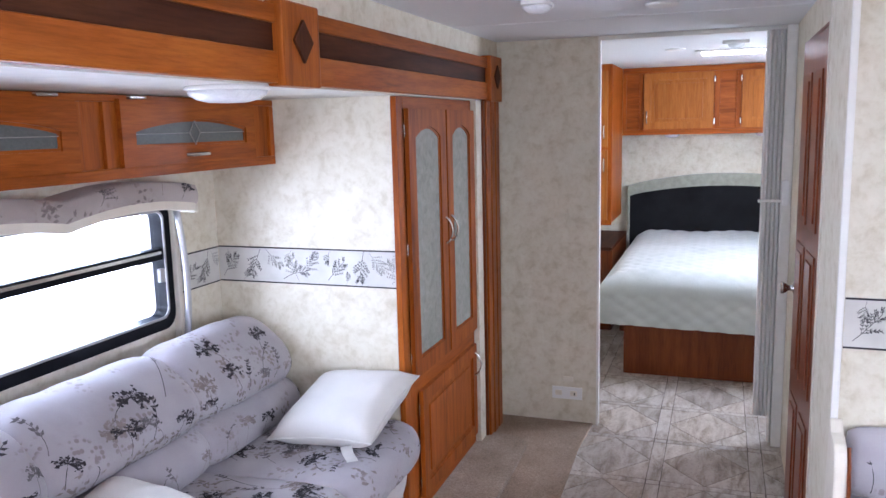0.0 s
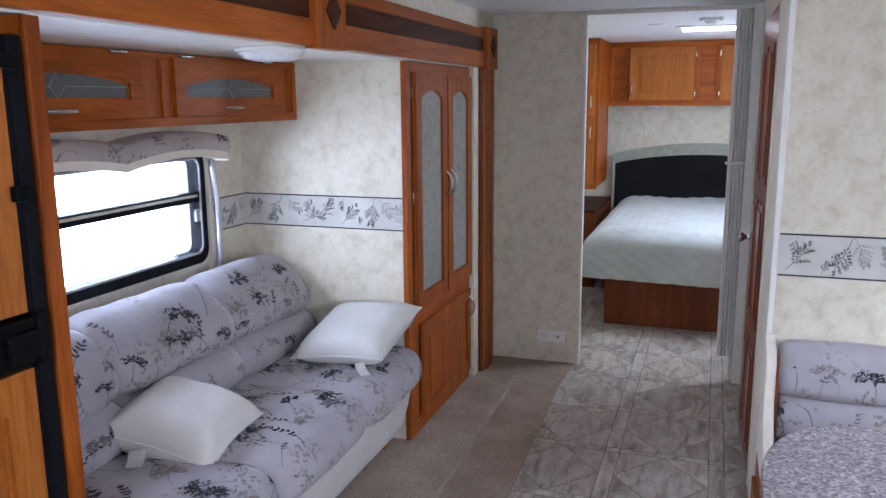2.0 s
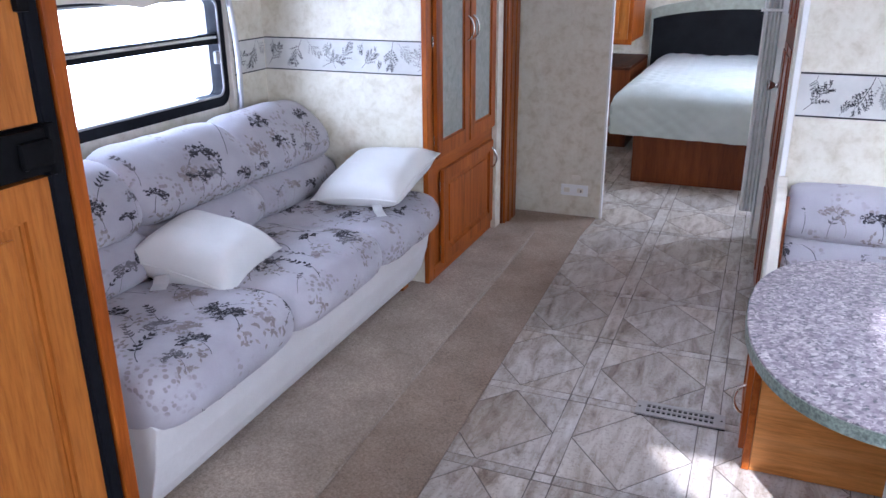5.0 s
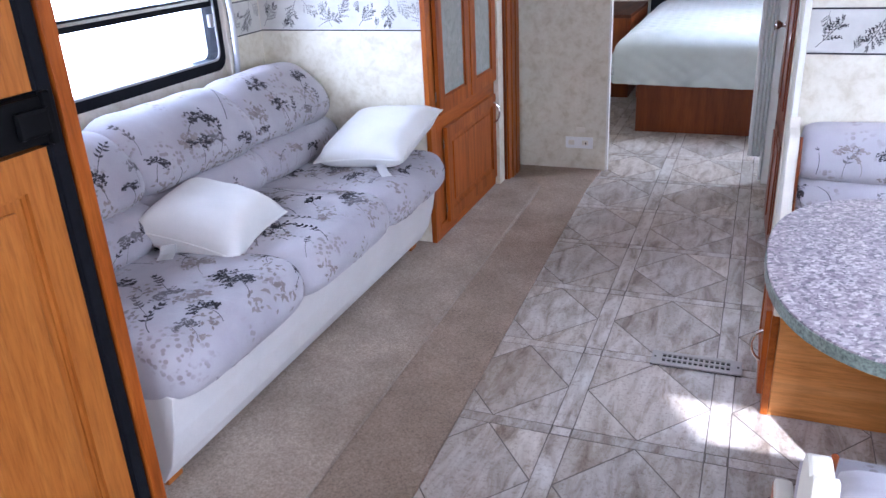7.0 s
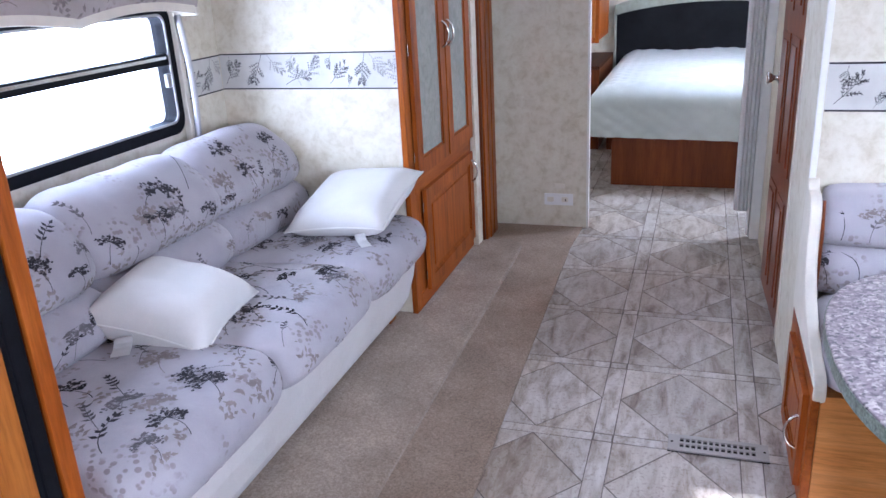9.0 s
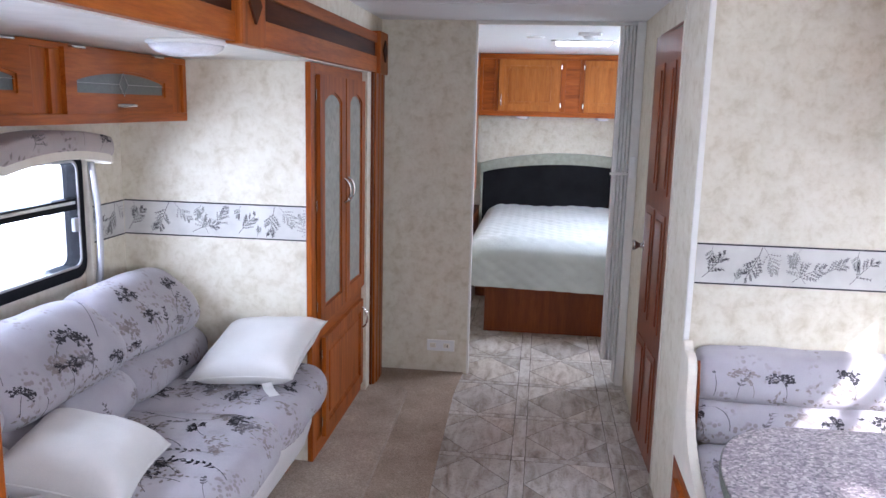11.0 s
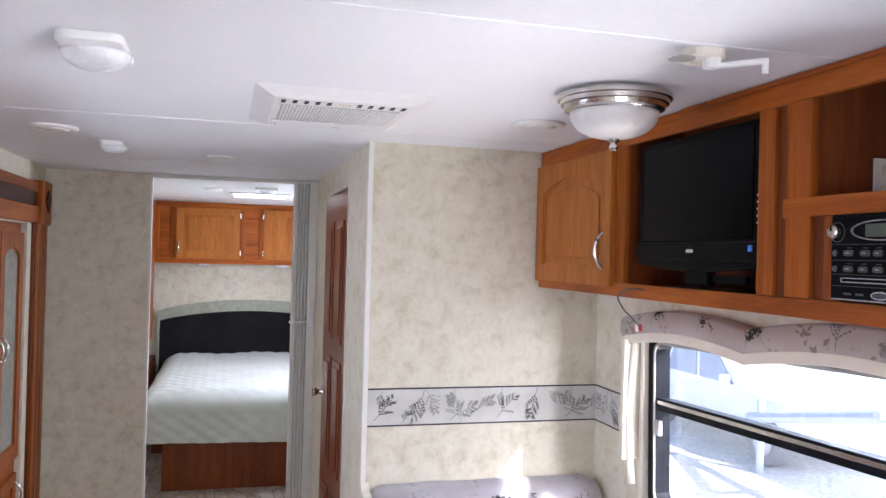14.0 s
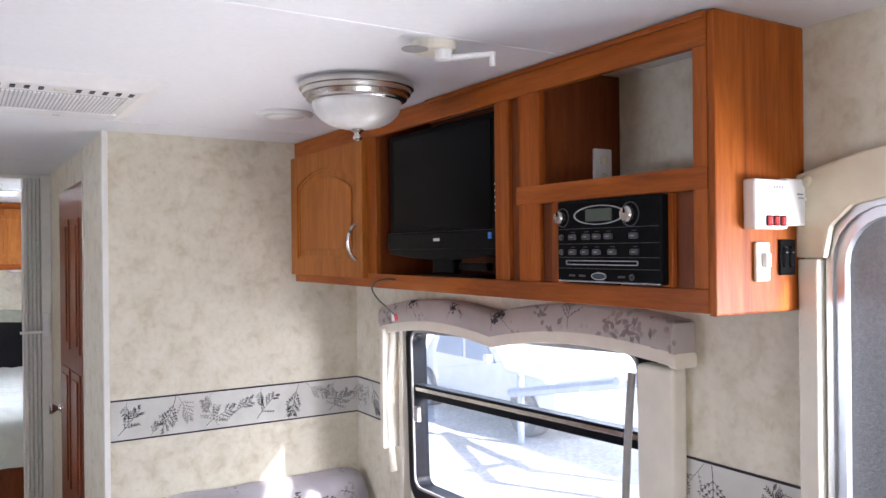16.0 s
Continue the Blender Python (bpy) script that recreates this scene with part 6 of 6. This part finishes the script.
def bedroom_cabinet():
    c = thing("bedroom_cabinet", (0.15, 6.65, 1.475), "stained oak overhead cabinet above the bed", "cabinet")
    f = 6.46
    part("body", box(-0.66, 0.96, f, HEAD_Y - 0.002, 1.49, CE - 0.003), OAK, c)
    part("rail", box(-0.66, 0.96, f - 0.016, f, 1.472, 1.512, 0.003), OAK[0], c)
    part("rail", box(-0.66, 0.96, f - 0.016, f, 1.952, CE - 0.003, 0.003), OAK[0], c)
    for a, b in ((-0.66, -0.63), (-0.53, -0.50), (0.035, 0.075), (0.195, 0.23), (0.75, 0.96)):
        part("stile", box(a, b, f - 0.016, f, 1.512, 1.952, 0.003), OAK[2], c)
    for a, b, hx in ((-0.492, 0.03, -0.47), (0.232, 0.75, 0.73)):
        d = framed_door("door", c, "y", f - 0.014, a, b, 1.517, 1.948, -1, OAK_LIGHT[2], OAK_LIGHT[2], stile=0.05)
        part("handle", arc_handle((hx, f - 0.032, 1.56), (hx, f - 0.032, 1.66), (0, -1, 0), 0.006, 0.025), CHROME, d, "bowed nickel pull")
        e = b + 0.006 if hx < a + 0.1 else a - 0.006
        for z in (1.57, 1.89):
            hinge(c, "y", (e, f - 0.016, z), -1)


bedroom_cabinet()


def bedside(x0, x1, edge):
    c = thing("bedside_wardrobe", ((x0 + x1) / 2, 6.3, 0.82), "stained oak hanging wardrobe beside the bed", "wardrobe", "wardrobes beside the bed")
    part("body", box(x0, x1, 5.86, 6.455, 0.84, CE - 0.003, 0.003), OAK, c)
    part("rail", box(x0, x1, 5.842, 5.86, 0.82, CE - 0.003, 0.002), OAK, c)
    for a, b in ((1.40, 1.95), (0.86, 1.38)):
        d = framed_door("door", c, "y", 5.842, x0 + 0.02, x1 - 0.03, a, b, -1, OAK_LIGHT[2], OAK_LIGHT[2], stile=0.05)
        hx = x1 - 0.055 if edge > 0 else x0 + 0.055
        z = a + 0.06 if a > 1 else b - 0.16
        part("handle", arc_handle((hx, 5.824, z), (hx, 5.824, z + 0.10), (0, -1, 0), 0.006, 0.025), CHROME, d, "bowed nickel pull")
    n = thing("nightstand", ((x0 + x1) / 2, 6.35, 0.0), "dark wooden nightstand beside the bed", "nightstand", "nightstands beside the bed")
    part("body", box(x0, x1, 5.90, HEAD_Y - 0.003, 0.0, 0.62, 0.003), OAK_DARK[2], n)
    part("top", box(x0, x1, 5.885, HEAD_Y - 0.003, 0.62, 0.645, 0.004), WALNUT[1], n, "dark laminate top")


bedside(XL + 0.003, -0.662, 1)
bedside(0.965, XR - 0.003, -1)
for x in (-0.28, 0.40):
    r = thing("reading_light", (x, 6.55, 1.46), "small white reading light under the bedroom cabinet", "reading light", "reading lights over the bed")
    part("base", box(x - 0.09, x + 0.09, 6.50, 6.58, 1.476, 1.488, 0.003), WHITE_PLASTIC, r)
    part("lens", lathe([(0.06, 0.0), (0.055, -0.02), (0.03, -0.03), (0.001, -0.031)], (x, 6.54, 1.477), steps=20), CLEAR_LENS, r, smooth=True)
hatch = thing("bedroom_hatch", (0.15, 5.25, CE - 0.01), "bright translucent roof hatch in a white frame", "roof hatch", kind="structure")
part("hatch_frame", ring_prism(rounded(-0.07, 0.37, 5.05, 5.46, 0.03), rounded(-0.035, 0.335, 5.085, 5.425, 0.02), "z", CE - 0.012, CE), WHITE_PLASTIC, hatch)
part("hatch_dome", box(-0.035, 0.335, 5.085, 5.425, CE - 0.004, CE - 0.001), SKYLIGHT, hatch, "glowing daylight dome")

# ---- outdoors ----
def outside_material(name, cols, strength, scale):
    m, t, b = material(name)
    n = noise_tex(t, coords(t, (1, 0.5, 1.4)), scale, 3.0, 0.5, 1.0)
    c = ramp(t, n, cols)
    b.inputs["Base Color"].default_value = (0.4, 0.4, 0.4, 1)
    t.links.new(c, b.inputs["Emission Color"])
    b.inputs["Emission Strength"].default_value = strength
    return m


# the panel emits the lot's glare itself, blotched with pale blue
OUTSIDE = outside_material("glowing_lot_backdrop", [(0.35, (0.62, 0.76, 1.0)), (0.5, (0.92, 0.96, 1.0)), (0.6, (1, 1, 1))], 2.2, 0.5)
struct("backdrop", box(9.0, 9.05, -12, 16, -1.2, 3.2), OUTSIDE, "glowing pale panel for the overexposed lot outside the window", "backdrop")
struct("ground", box(-60, 60, -60, 60, -0.95, -0.85), plain("pale_gravel", (0.80, 0.79, 0.77), 0.9, vary=0.2, scale=20), "pale gravel lot around the trailer", "ground")


def parked_car():
    c = thing("parked_car", (7.2, 8.6, -0.85), "pale blue-grey car parked on the gravel lot", "car")
    side = [(7.0, -0.55), (7.0, -0.20), (7.25, -0.05), (8.0, -0.02), (8.45, 0.42), (9.7, 0.45), (10.2, 0.0), (10.7, -0.10), (10.75, -0.55)]
    part("body", prism(side, "x", 6.3, 7.9, 0.05), CAR_PAINT, c)
    for y0, y1, slant in ((8.22, 8.98, 0.36), (9.06, 9.82, -0.2)):
        pts = [(y0, 0.02), (y1, 0.02), (min(y1, y1 + slant) if slant < 0 else y1, 0.38), (y0 + max(0, slant), 0.38)]
        part("side_window", prism(pts, "x", 6.285, 6.31, 0.004), CAR_GLASS, c, "side window with the sky's reflection in its blue-grey colour")
    for y in (7.6, 10.1):
        w = part("wheel", lathe([(0.18, 0.0), (0.30, -0.01), (0.31, 0.06), (0.31, 0.2), (0.30, 0.22)], (6.27, y, -0.55), "x", 28), PALE_TYRE, c, "tyre in grey lightened for the outdoor glare")
        part("rim", lathe([(0.18, -0.012), (0.16, 0.02), (0.04, 0.03), (0.001, 0.01)], (6.27, y, -0.55), "x", 20), SILVER, w)
    part("mirror", box(6.18, 6.30, 8.28, 8.40, 0.02, 0.14, 0.03, 3), CAR_PAINT, c)


# tyre colour lifted from black to grey to stand in for outdoor glare
PALE_TYRE = plain("glare_pale_tyre_rubber", (0.36, 0.36, 0.37), 0.8, vary=0.1)
CAR_PAINT = plain("pale_car_paint", (0.80, 0.83, 0.87), 0.3, vary=0.05, scale=4)
# blue of the car glass is the reflected sky, put into the colour
CAR_GLASS = plain("sky_reflecting_car_glass", (0.34, 0.42, 0.56), 0.15, vary=0.1, scale=4, bumpy=0)
parked_car()


def trailer_tongue():
    t = thing("trailer_tongue", (6.0, 6.3, -0.85), "grey steel tongue of a trailer parked on the lot", "trailer")
    for x in (5.7, 6.3):
        part("beam", tube([(x, 4.6, 0.36), (6.0, 7.5, -0.24)], 0.06, 8), TONGUE_STEEL, t)
    part("crossbar", tube([(5.6, 5.2, 0.26), (6.4, 5.2, 0.26)], 0.05, 8), TONGUE_STEEL, t)
    part("jack", tube([(6.0, 7.3, 0.02), (6.0, 7.3, -0.85)], 0.045, 10), TONGUE_STEEL, t)
    for x in (5.65, 6.35):
        part("stand", tube([(x, 4.65, 0.36), (x, 4.65, -0.85)], 0.05, 8), TONGUE_STEEL, t)


TONGUE_STEEL = plain("grey_painted_steel", (0.50, 0.56, 0.66), 0.5, vary=0.1)
trailer_tongue()
lay_tiles()
